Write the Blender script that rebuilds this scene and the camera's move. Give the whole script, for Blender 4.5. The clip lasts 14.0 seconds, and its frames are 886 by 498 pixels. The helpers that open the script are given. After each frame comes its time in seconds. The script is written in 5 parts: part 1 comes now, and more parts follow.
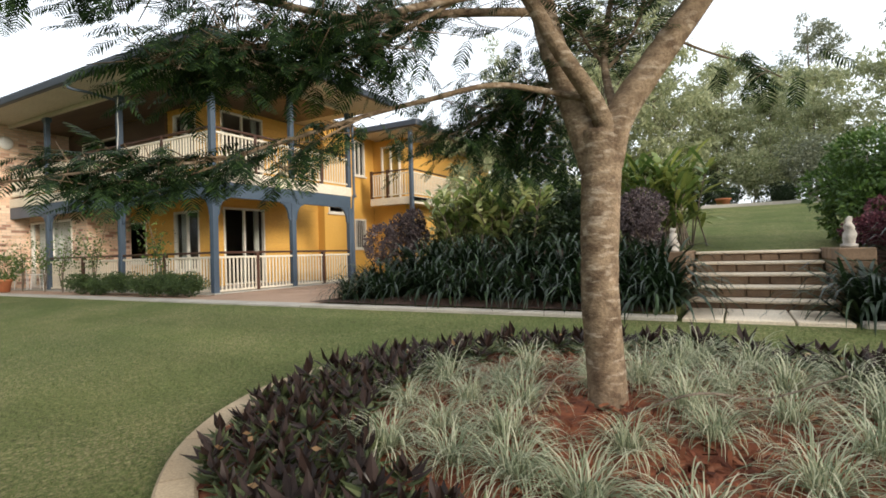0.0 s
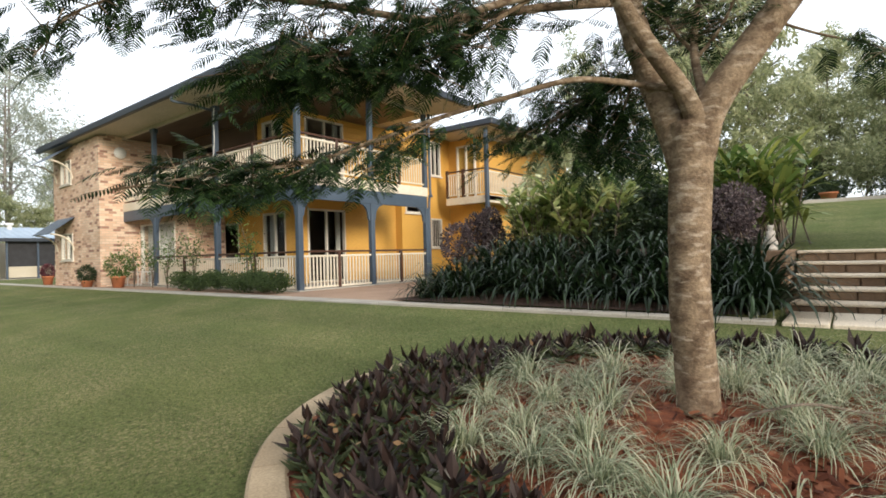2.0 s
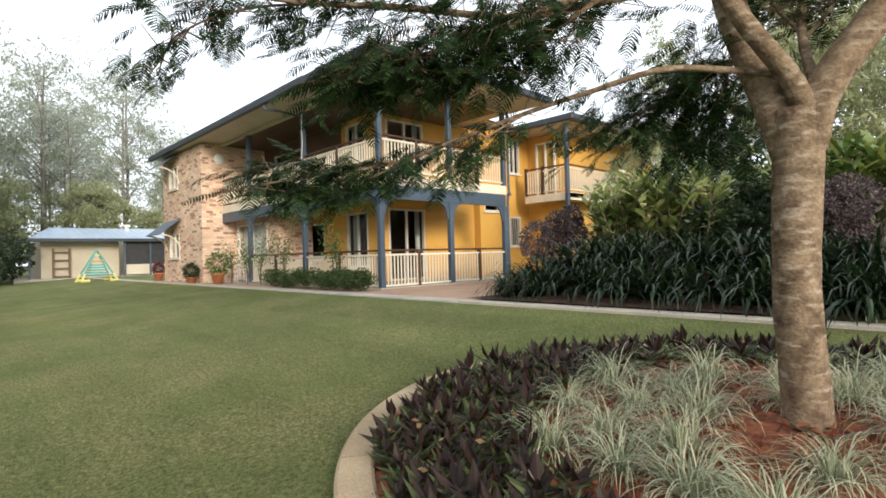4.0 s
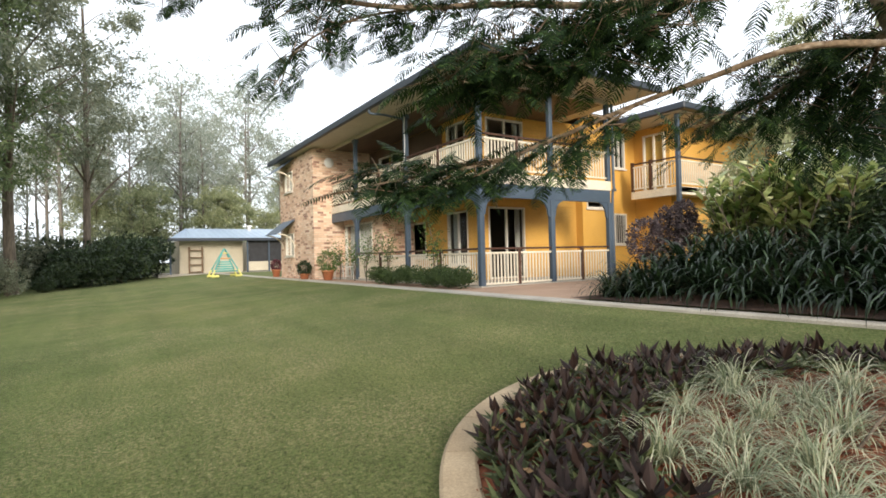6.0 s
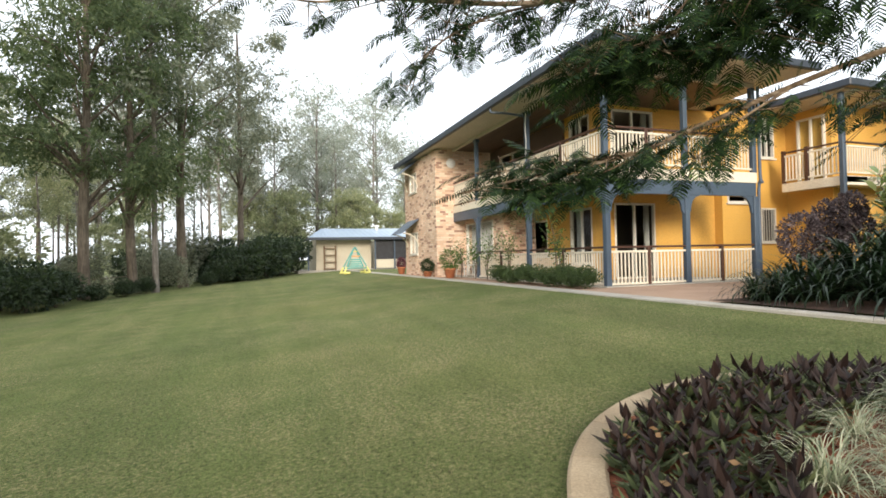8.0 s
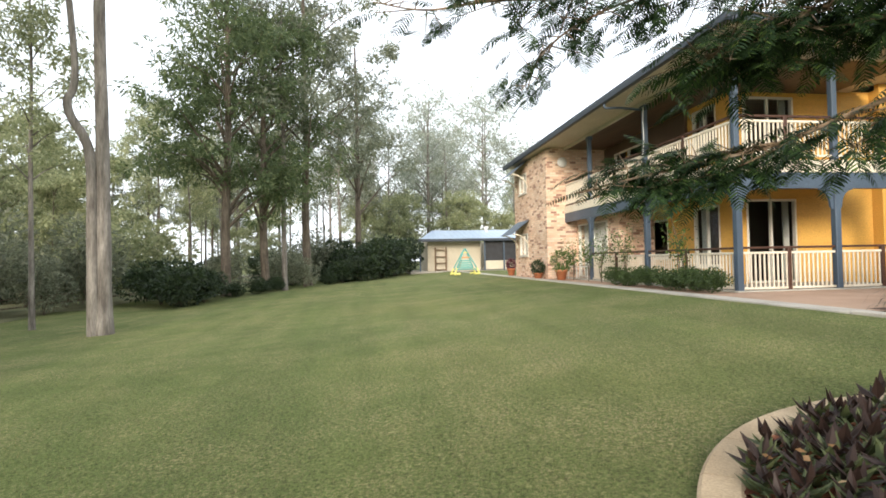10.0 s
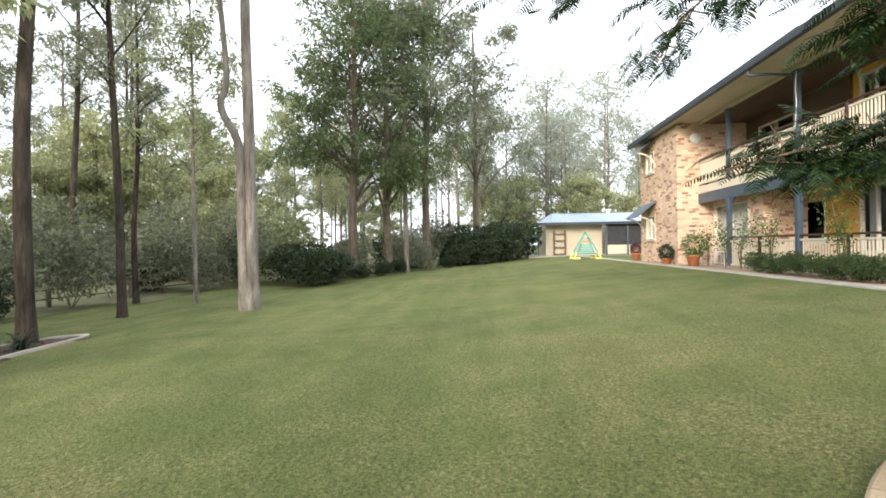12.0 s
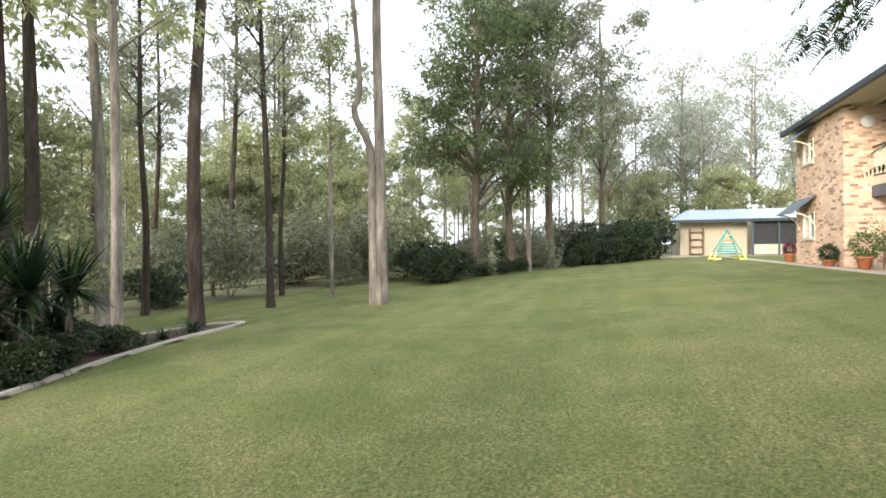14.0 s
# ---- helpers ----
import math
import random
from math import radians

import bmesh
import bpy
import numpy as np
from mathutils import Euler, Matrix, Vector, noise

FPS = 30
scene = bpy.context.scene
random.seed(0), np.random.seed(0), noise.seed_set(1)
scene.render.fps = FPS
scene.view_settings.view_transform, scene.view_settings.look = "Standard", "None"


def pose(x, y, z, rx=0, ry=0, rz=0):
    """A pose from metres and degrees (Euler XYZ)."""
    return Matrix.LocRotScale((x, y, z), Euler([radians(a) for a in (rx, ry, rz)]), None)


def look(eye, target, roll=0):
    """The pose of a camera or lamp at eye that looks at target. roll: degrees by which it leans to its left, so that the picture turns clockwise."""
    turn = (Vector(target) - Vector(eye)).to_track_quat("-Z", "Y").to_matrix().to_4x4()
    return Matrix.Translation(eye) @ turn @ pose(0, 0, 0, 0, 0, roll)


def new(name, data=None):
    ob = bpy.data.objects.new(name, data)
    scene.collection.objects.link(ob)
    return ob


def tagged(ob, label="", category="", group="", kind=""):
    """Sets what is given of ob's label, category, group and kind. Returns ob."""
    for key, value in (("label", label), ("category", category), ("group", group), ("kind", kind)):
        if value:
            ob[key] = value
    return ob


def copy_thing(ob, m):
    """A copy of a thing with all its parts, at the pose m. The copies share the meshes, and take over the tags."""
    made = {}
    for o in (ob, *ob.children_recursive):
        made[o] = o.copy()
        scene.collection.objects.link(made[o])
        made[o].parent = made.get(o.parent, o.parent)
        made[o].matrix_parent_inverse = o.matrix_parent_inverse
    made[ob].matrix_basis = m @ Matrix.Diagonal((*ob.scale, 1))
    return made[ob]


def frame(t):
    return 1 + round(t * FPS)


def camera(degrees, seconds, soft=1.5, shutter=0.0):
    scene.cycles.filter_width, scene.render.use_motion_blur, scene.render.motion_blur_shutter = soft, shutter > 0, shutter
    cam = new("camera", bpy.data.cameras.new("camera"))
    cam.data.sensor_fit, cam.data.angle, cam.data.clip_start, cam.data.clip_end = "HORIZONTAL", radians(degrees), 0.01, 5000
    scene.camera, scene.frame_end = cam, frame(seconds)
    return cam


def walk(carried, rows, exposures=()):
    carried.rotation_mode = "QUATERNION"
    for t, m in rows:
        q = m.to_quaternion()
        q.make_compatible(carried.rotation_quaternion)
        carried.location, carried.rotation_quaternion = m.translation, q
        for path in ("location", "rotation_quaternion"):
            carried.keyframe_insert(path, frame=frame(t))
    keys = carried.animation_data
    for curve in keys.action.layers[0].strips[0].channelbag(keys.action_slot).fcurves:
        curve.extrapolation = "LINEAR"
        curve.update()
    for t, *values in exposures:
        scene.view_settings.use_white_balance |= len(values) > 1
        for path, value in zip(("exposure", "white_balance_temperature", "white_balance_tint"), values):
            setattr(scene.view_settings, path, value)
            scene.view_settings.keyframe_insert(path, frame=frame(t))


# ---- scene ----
import itertools

# camera: a slow pan on a stand, the lens a hand's width ahead of the pivot
cam = camera(80.33, 14.0, soft=1.7)
PIVOT, ARM = Vector((0.0915, -0.1142, 0.814)), 0.152


def panned(yaw, pitch, roll):
    """The camera turned on its stand: yaw to the left of +y, pitch up, roll as in look()."""
    a, b = radians(yaw), radians(pitch)
    ahead = Vector((-math.sin(a), math.cos(a), 0))
    eye = PIVOT + ahead * ARM
    return look(eye, eye + ahead * math.cos(b) + Vector((0, 0, math.sin(b))), roll)


# seconds, yaw, pitch, roll
ROWS = [
    (0, 29.59, 0.41, -1.55),
    (0.5, 31.70, 0.45, -1.54),
    (1, 33.74, 0.47, -1.55),
    (1.5, 35.76, 0.51, -1.57),
    (2, 37.75, 0.53, -1.57),
    (2.5, 39.61, 0.55, -1.58),
    (3, 41.53, 0.57, -1.54),
    (5.5, 54.21, 0.70, -1.58),
    (6, 56.99, 0.72, -1.48),
    (6.5, 60.47, 0.78, -1.48),
    (7, 63.39, 0.80, -1.41),
    (7.5, 66.78, 0.85, -1.35),
    (8, 70.01, 0.87, -1.27),
    (10.5, 84.98, 0.98, -1.07),
    (11, 88.29, 0.39, -0.95),
    (11.5, 91.64, -0.21, -0.79),
    (12, 94.61, -0.27, -0.90),
    (12.5, 97.85, -0.32, -0.76),
    (13, 101.27, -0.29, -0.76),
    (13.5, 104.27, -0.29, -0.70),
    (14, 107.80, -0.27, -0.61),
]
walk(cam, [(t, panned(yaw, pitch, roll)) for t, yaw, pitch, roll in ROWS],
     exposures=[(0.0, 0.18, 6250, 10), (3.0, 0.26, 6250, 10), (8.0, 0.45, 6250, 10), (11.0, 0.65, 6250, 10), (14.0, 0.82, 6250, 10)])

# ---- light ----
SUN_EL, SUN_AZ = 15.0, 110.0          # degrees; azimuth clockwise from +y
world = bpy.data.worlds.new("sky")
scene.world = world
world.use_nodes = True
wn = world.node_tree.nodes
sky = wn.new("ShaderNodeTexSky")
sky.sky_type = "NISHITA"
sky.sun_disc = False
sky.sun_elevation, sky.sun_rotation = radians(SUN_EL), radians(SUN_AZ)
sky.air_density, sky.dust_density, sky.ozone_density = 1.0, 6.0, 1.0
# a high, even cloud layer over most of the sky
veil = wn.new("ShaderNodeMix")
veil.data_type = "RGBA"
veil.inputs[0].default_value = 0.8
veil.inputs[7].default_value = (10.0, 10.3, 10.6, 1)
world.node_tree.links.new(sky.outputs[0], veil.inputs[6])
wn["Background"].inputs["Strength"].default_value = 0.15
world.node_tree.links.new(veil.outputs[2], wn["Background"].inputs["Color"])
sun = new("sun", bpy.data.lights.new("sun", "SUN"))
sun.data.energy, sun.data.angle, sun.data.color = 2.5, radians(14), (1.0, 0.89, 0.74)
sd = Vector((math.sin(radians(SUN_AZ)) * math.cos(radians(SUN_EL)), math.cos(radians(SUN_AZ)) * math.cos(radians(SUN_EL)), math.sin(radians(SUN_EL))))
sun.matrix_world = look(sd * 50, (0, 0, 0))


# ---- materials ----
def shader(name):
    m = bpy.data.materials.new(name)
    m.use_nodes = True
    return m, m.node_tree.nodes, m.node_tree.links, m.node_tree.nodes["Principled BSDF"]


def ramp(nodes, stops):
    r = nodes.new("ShaderNodeValToRGB")
    e = r.color_ramp.elements
    while len(e) < len(stops):
        e.new(0.5)
    for el, (p, c) in zip(e, stops):
        el.position, el.color = p, (*c, 1)
    return r


def noise_node(nodes, links, scale, detail=4.0, coord="Object", stretch=None, rough=0.5):
    tc = nodes.new("ShaderNodeTexCoord")
    n = nodes.new("ShaderNodeTexNoise")
    n.inputs["Scale"].default_value, n.inputs["Detail"].default_value, n.inputs["Roughness"].default_value = scale, detail, rough
    if stretch:
        mp = nodes.new("ShaderNodeMapping")
        mp.inputs["Scale"].default_value = stretch
        links.new(tc.outputs[coord], mp.inputs[0])
        links.new(mp.outputs[0], n.inputs["Vector"])
    else:
        links.new(tc.outputs[coord], n.inputs["Vector"])
    return n


def mixed(nodes, links, mode, fac, a, b):
    mx = nodes.new("ShaderNodeMix")
    mx.data_type, mx.blend_type = "RGBA", mode
    for sock, val in ((mx.inputs[0], fac), (mx.inputs[6], a), (mx.inputs[7], b)):
        if isinstance(val, (int, float)):
            sock.default_value = val
        elif isinstance(val, tuple):
            sock.default_value = (*val, 1)
        else:
            links.new(val, sock)
    return mx.outputs[2]


def surface(name, dark, light, scale=3.0, fine=60.0, rough=0.7, bump=0.2, metal=0.0, stretch=None, piece=0.0, spec=0.5):
    """A worn surface: stains at one scale, grain at another, fine relief."""
    m, n, l, b = shader(name)
    big, small = noise_node(n, l, scale, 5, stretch=stretch), noise_node(n, l, fine, 3, stretch=stretch)
    r = ramp(n, [(0.3, dark), (0.7, light)])
    l.new(big.outputs[0], r.inputs[0])
    g = ramp(n, [(0.3, (0.78, 0.78, 0.78)), (0.7, (1.12, 1.12, 1.12))])
    l.new(small.outputs[0], g.inputs[0])
    col = mixed(n, l, "MULTIPLY", 1.0, r.outputs[0], g.outputs[0])
    if piece:
        oi = n.new("ShaderNodeObjectInfo")
        pr = ramp(n, [(0, (1 - piece,) * 3), (1, (1 + piece,) * 3)])
        l.new(oi.outputs["Random"], pr.inputs[0])
        col = mixed(n, l, "MULTIPLY", 1.0, col, pr.outputs[0])
    l.new(col, b.inputs["Base Color"])
    b.inputs["Roughness"].default_value, b.inputs["Metallic"].default_value = rough, metal
    b.inputs["Specular IOR Level"].default_value = spec
    bp = n.new("ShaderNodeBump")
    bp.inputs["Strength"].default_value, bp.inputs["Distance"].default_value = bump, 0.01
    l.new(small.outputs[0], bp.inputs["Height"])
    l.new(bp.outputs[0], b.inputs["Normal"])
    return m


def leafy(name, stops, rough=0.5, through_light=0.3, spec=0.4):
    """Leaves: each takes its own shade, and lets some light through."""
    m, n, l, b = shader(name)
    ge = n.new("ShaderNodeNewGeometry")
    r = ramp(n, stops)
    l.new(ge.outputs["Random Per Island"], r.inputs[0])
    l.new(r.outputs[0], b.inputs["Base Color"])
    b.inputs["Roughness"].default_value, b.inputs["Specular IOR Level"].default_value = rough, spec
    tr = n.new("ShaderNodeBsdfTranslucent")
    l.new(r.outputs[0], tr.inputs[0])
    ms = n.new("ShaderNodeMixShader")
    ms.inputs[0].default_value = through_light
    l.new(b.outputs[0], ms.inputs[1])
    l.new(tr.outputs[0], ms.inputs[2])
    l.new(ms.outputs[0], n["Material Output"].inputs[0])
    return m


def brickwork():
    m, n, l, b = shader("brickwork")
    tc = n.new("ShaderNodeTexCoord")
    sp, cb = n.new("ShaderNodeSeparateXYZ"), n.new("ShaderNodeCombineXYZ")
    ad = n.new("ShaderNodeMath")
    l.new(tc.outputs["Object"], sp.inputs[0])
    l.new(sp.outputs[0], ad.inputs[0])
    l.new(sp.outputs[1], ad.inputs[1])
    l.new(ad.outputs[0], cb.inputs[0])
    l.new(sp.outputs[2], cb.inputs[1])
    bt = n.new("ShaderNodeTexBrick")
    l.new(cb.outputs[0], bt.inputs["Vector"])
    bt.inputs["Scale"].default_value = 1.0
    bt.inputs["Brick Width"].default_value, bt.inputs["Row Height"].default_value = 0.24, 0.086
    bt.inputs["Mortar Size"].default_value, bt.inputs["Mortar Smooth"].default_value = 0.006, 0.3
    bt.inputs["Color1"].default_value, bt.inputs["Color2"].default_value = (0, 0, 0, 1), (1, 1, 1, 1)
    bt.inputs["Mortar"].default_value = (0.5, 0.5, 0.5, 1)
    r = ramp(n, [(0.0, (0.3, 0.16, 0.12)), (0.1, (0.42, 0.24, 0.17)), (0.18, (0.64, 0.42, 0.29)), (0.6, (0.74, 0.52, 0.37)), (1.0, (0.8, 0.62, 0.47))])
    l.new(bt.outputs["Color"], r.inputs[0])
    st = noise_node(n, l, 0.9, 3)
    sr = ramp(n, [(0.3, (0.85, 0.85, 0.85)), (0.7, (1.1, 1.1, 1.1))])
    l.new(st.outputs[0], sr.inputs[0])
    col = mixed(n, l, "MIX", bt.outputs["Fac"], r.outputs[0], (0.5, 0.42, 0.33))
    l.new(mixed(n, l, "MULTIPLY", 1.0, col, sr.outputs[0]), b.inputs["Base Color"])
    b.inputs["Roughness"].default_value = 0.9
    bp = n.new("ShaderNodeBump")
    bp.invert = True
    bp.inputs["Strength"].default_value, bp.inputs["Distance"].default_value = 0.6, 0.01
    l.new(bt.outputs["Fac"], bp.inputs["Height"])
    l.new(bp.outputs[0], b.inputs["Normal"])
    return m


def glass_material():
    m, n, l, b = shader("window_glass")
    b.inputs["Base Color"].default_value = (0.8, 0.86, 0.86, 1)
    b.inputs["Roughness"].default_value = 0.02
    b.inputs["Transmission Weight"].default_value = 1.0
    b.inputs["IOR"].default_value = 1.1
    return m


def lawn_material():
    m, n, l, b = shader("lawn")
    broad, patch_n, blade = noise_node(n, l, 0.16, 3), noise_node(n, l, 1.7, 8), noise_node(n, l, 34, 8, rough=0.82)
    r = ramp(n, [(0.32, (0.08, 0.112, 0.038)), (0.5, (0.102, 0.134, 0.046)), (0.68, (0.13, 0.15, 0.055))])
    l.new(broad.outputs[0], r.inputs[0])
    # faint mowing runs towards the wood
    run = noise_node(n, l, 1.0, 3, stretch=(0.09, 1.6, 0.1))
    rr_ = ramp(n, [(0.35, (0.87, 0.89, 0.87)), (0.65, (1.13, 1.11, 1.1))])
    l.new(run.outputs[0], rr_.inputs[0])
    col = mixed(n, l, "MULTIPLY", 1.0, r.outputs[0], rr_.outputs[0])
    dry = ramp(n, [(0.5, (0, 0, 0)), (0.85, (0.45, 0.45, 0.45))])
    l.new(patch_n.outputs[0], dry.inputs[0])
    col = mixed(n, l, "MIX", dry.outputs[0], col, (0.23, 0.215, 0.1))
    # straw-coloured flecks gathered in worn zones
    fleck, zone = noise_node(n, l, 30, 9, rough=0.85), noise_node(n, l, 0.8, 9, rough=0.6)
    fr, zr = ramp(n, [(0.47, (0, 0, 0)), (0.57, (1, 1, 1))]), ramp(n, [(0.4, (0.12, 0.12, 0.12)), (0.68, (0.68, 0.68, 0.68))])
    l.new(fleck.outputs[0], fr.inputs[0])
    l.new(zone.outputs[0], zr.inputs[0])
    col = mixed(n, l, "MIX", mixed(n, l, "MULTIPLY", 1.0, fr.outputs[0], zr.outputs[0]), col, (0.36, 0.3, 0.175))
    g = ramp(n, [(0.33, (0.2, 0.24, 0.18)), (0.67, (1.8, 1.73, 1.64))])
    l.new(blade.outputs[0], g.inputs[0])
    l.new(mixed(n, l, "MULTIPLY", 1.0, col, g.outputs[0]), b.inputs["Base Color"])
    b.inputs["Roughness"].default_value, b.inputs["Specular IOR Level"].default_value = 0.95, 0.15
    bp = n.new("ShaderNodeBump")
    bp.inputs["Strength"].default_value, bp.inputs["Distance"].default_value = 0.9, 0.03
    l.new(blade.outputs[0], bp.inputs["Height"])
    l.new(bp.outputs[0], b.inputs["Normal"])
    return m


def bark(name, dark, light, stretch, scale, flakes=None, bump=0.5):
    m, n, l, b = shader(name)
    big, small = noise_node(n, l, scale, 6, stretch=stretch), noise_node(n, l, scale * 5, 5, stretch=stretch)
    blotch = noise_node(n, l, 1.6, 3)
    r = ramp(n, [(0.3, dark), (0.62, light), (0.8, tuple(min(1, c * 1.25) for c in light))])
    l.new(big.outputs[0], r.inputs[0])
    g = ramp(n, [(0.3, (0.7, 0.7, 0.7)), (0.7, (1.15, 1.15, 1.15))])
    l.new(small.outputs[0], g.inputs[0])
    s = ramp(n, [(0.35, (0.8, 0.78, 0.74)), (0.65, (1.08, 1.06, 1.04))])
    l.new(blotch.outputs[0], s.inputs[0])
    col = mixed(n, l, "MULTIPLY", 1.0, r.outputs[0], g.outputs[0])
    col = mixed(n, l, "MULTIPLY", 1.0, col, s.outputs[0])
    if flakes:
        fl = noise_node(n, l, 11, 6, stretch=(1, 1, 2.6))
        fr = ramp(n, [(0.53, (0, 0, 0)), (0.68, (0.7, 0.7, 0.7))])
        l.new(fl.outputs[0], fr.inputs[0])
        col = mixed(n, l, "MIX", fr.outputs[0], col, flakes)
    l.new(col, b.inputs["Base Color"])
    b.inputs["Roughness"].default_value, b.inputs["Specular IOR Level"].default_value = 0.9, 0.2
    bp = n.new("ShaderNodeBump")
    bp.inputs["Strength"].default_value, bp.inputs["Distance"].default_value = bump, 0.012
    l.new(small.outputs[0], bp.inputs["Height"])
    l.new(bp.outputs[0], b.inputs["Normal"])
    return m


LAWN = lawn_material()
BRICK = brickwork()
GLASS = glass_material()
YELLOW = surface("yellow_paint", (0.66, 0.36, 0.07), (0.74, 0.43, 0.1), 0.8, 40, 0.55, 0.08, piece=0.03)
CREAM = surface("cream_paint", (0.72, 0.64, 0.5), (0.8, 0.73, 0.6), 1.5, 50, 0.5, 0.06)
BLUE = surface("slate_blue_paint", (0.055, 0.08, 0.115), (0.075, 0.105, 0.145), 1.5, 50, 0.45, 0.08)
BROWN = surface("dark_brown_stain", (0.05, 0.022, 0.014), (0.09, 0.04, 0.024), 4, 60, 0.45, 0.15, stretch=(1, 1, 6))
# ceiling timber; on the upper back wall its darkness stands for veranda shade
CEILING_AND_SHADE = surface("dark_lining_and_shade", (0.075, 0.045, 0.03), (0.125, 0.08, 0.05), 0.8, 30, 0.55, 0.08, stretch=(1, 8, 1))
LITTER = surface("leaf_litter", (0.085, 0.095, 0.042), (0.19, 0.18, 0.085), 0.7, 40, 0.95, 0.8)
SOFFIT = surface("soffit_board", (0.5, 0.44, 0.36), (0.58, 0.52, 0.43), 0.8, 30, 0.6, 0.05)
ROOFING = surface("painted_steel_roof", (0.028, 0.036, 0.05), (0.045, 0.056, 0.074), 0.6, 30, 0.45, 0.05)
SHEDROOF = surface("pale_blue_steel_roof", (0.4, 0.5, 0.62), (0.5, 0.6, 0.72), 0.6, 30, 0.35, 0.05, metal=0.1)
ALU = surface("cream_window_frame", (0.68, 0.63, 0.55), (0.76, 0.72, 0.64), 2, 50, 0.4, 0.03)
CURTAIN = surface("curtain_cloth", (0.5, 0.47, 0.42), (0.66, 0.62, 0.56), 2, 80, 0.9, 0.1, stretch=(6, 6, 1))
# plaster darkened in its colour to stand for indoor shade
DARKROOM = surface("plaster_with_room_shade", (0.12, 0.09, 0.07), (0.16, 0.12, 0.09), 1, 40, 0.9, 0.05)
CONCRETE = surface("concrete", (0.36, 0.33, 0.28), (0.5, 0.46, 0.39), 1.6, 60, 0.9, 0.3)
KERB = surface("sandstone_kerb", (0.34, 0.25, 0.15), (0.47, 0.36, 0.23), 2.5, 70, 0.9, 0.4, piece=0.06)
TREAD = surface("cream_tread", (0.6, 0.5, 0.37), (0.72, 0.62, 0.48), 2.0, 60, 0.85, 0.25, piece=0.04)
BLOCK = surface("garden_block", (0.14, 0.09, 0.055), (0.25, 0.165, 0.1), 4.0, 60, 0.95, 0.5, piece=0.14)
PAVER = surface("clay_paver", (0.33, 0.21, 0.14), (0.43, 0.29, 0.2), 1.2, 90, 0.9, 0.3, piece=0.08)
MULCH = surface("bark_mulch", (0.12, 0.034, 0.016), (0.34, 0.105, 0.042), 14, 80, 0.95, 0.9)
SOIL = surface("dark_mulch", (0.035, 0.02, 0.014), (0.1, 0.055, 0.035), 9, 70, 0.95, 0.8)
TERRA = surface("terracotta", (0.4, 0.14, 0.06), (0.52, 0.2, 0.09), 3, 60, 0.8, 0.2)
STONE = surface("weathered_white_stone", (0.28, 0.25, 0.21), (0.55, 0.5, 0.44), 12, 80, 0.9, 0.4)
SHEDWALL = surface("shed_cladding", (0.52, 0.46, 0.34), (0.6, 0.54, 0.42), 1, 30, 0.6, 0.1)
SCREEN = surface("dark_mesh_screen", (0.02, 0.02, 0.022), (0.035, 0.035, 0.04), 3, 60, 0.7, 0.1)
TEAL = surface("teal_plastic", (0.07, 0.3, 0.26), (0.1, 0.38, 0.33), 2, 60, 0.45, 0.05)
YPLASTIC = surface("yellow_plastic", (0.62, 0.58, 0.14), (0.75, 0.7, 0.22), 2, 60, 0.45, 0.05)
ORANGE = surface("orange_plastic", (0.62, 0.27, 0.06), (0.72, 0.34, 0.1), 2, 60, 0.45, 0.05)
TIMBER = surface("old_timber", (0.16, 0.1, 0.06), (0.26, 0.17, 0.1), 3, 50, 0.85, 0.3, stretch=(1, 1, 5))
WHITEMETAL = surface("white_metal", (0.7, 0.69, 0.66), (0.8, 0.79, 0.76), 3, 60, 0.4, 0.04)
LAMPGLASS = surface("opal_glass", (0.78, 0.77, 0.73), (0.84, 0.83, 0.8), 3, 60, 0.25, 0.02)
BARK_MAIN = bark("garden_tree_bark", (0.12, 0.08, 0.052), (0.29, 0.215, 0.145), (1.0, 1.0, 1.15), 12, (0.46, 0.38, 0.29), bump=0.8)
BARK_GUM = bark("pale_gum_bark", (0.12, 0.105, 0.092), (0.3, 0.275, 0.245), (2, 2, 0.3), 4, bump=0.35)
BARK_DARK = bark("ironbark", (0.03, 0.024, 0.02), (0.085, 0.068, 0.055), (3, 3, 0.4), 4, bump=0.8)
BARK_MID = bark("grey_bark", (0.1, 0.08, 0.06), (0.23, 0.19, 0.15), (3, 3, 0.4), 4, bump=0.6)
FROND = leafy("fern_leaflets", [(0, (0.012, 0.026, 0.012)), (0.6, (0.024, 0.05, 0.018)), (0.9, (0.045, 0.085, 0.025)), (1, (0.1, 0.16, 0.04))], 0.6, 0.3, 0.2)
GUMLEAF = leafy("gum_leaves", [(0, (0.13, 0.15, 0.1)), (0.6, (0.22, 0.24, 0.155)), (1, (0.36, 0.36, 0.25))], 0.5, 0.45)
GUMLEAF2 = leafy("young_gum_leaves", [(0, (0.22, 0.25, 0.125)), (0.6, (0.37, 0.395, 0.21)), (1, (0.54, 0.54, 0.33))], 0.5, 0.5)
# grey-green leaves, paled so that the colour carries the distance haze
FARLEAF = leafy("haze_paled_gum_leaves", [(0, (0.25, 0.28, 0.22)), (0.6, (0.38, 0.41, 0.33)), (1, (0.52, 0.53, 0.45))], 0.5, 0.5)
CASLEAF = leafy("wattle_leaves", [(0, (0.085, 0.12, 0.052)), (0.7, (0.15, 0.195, 0.085)), (1, (0.24, 0.28, 0.125))], 0.55, 0.45)
DARKLEAF = leafy("dark_shrub_leaves", [(0, (0.018, 0.032, 0.014)), (0.7, (0.034, 0.056, 0.022)), (1, (0.06, 0.085, 0.03))], 0.45, 0.25)
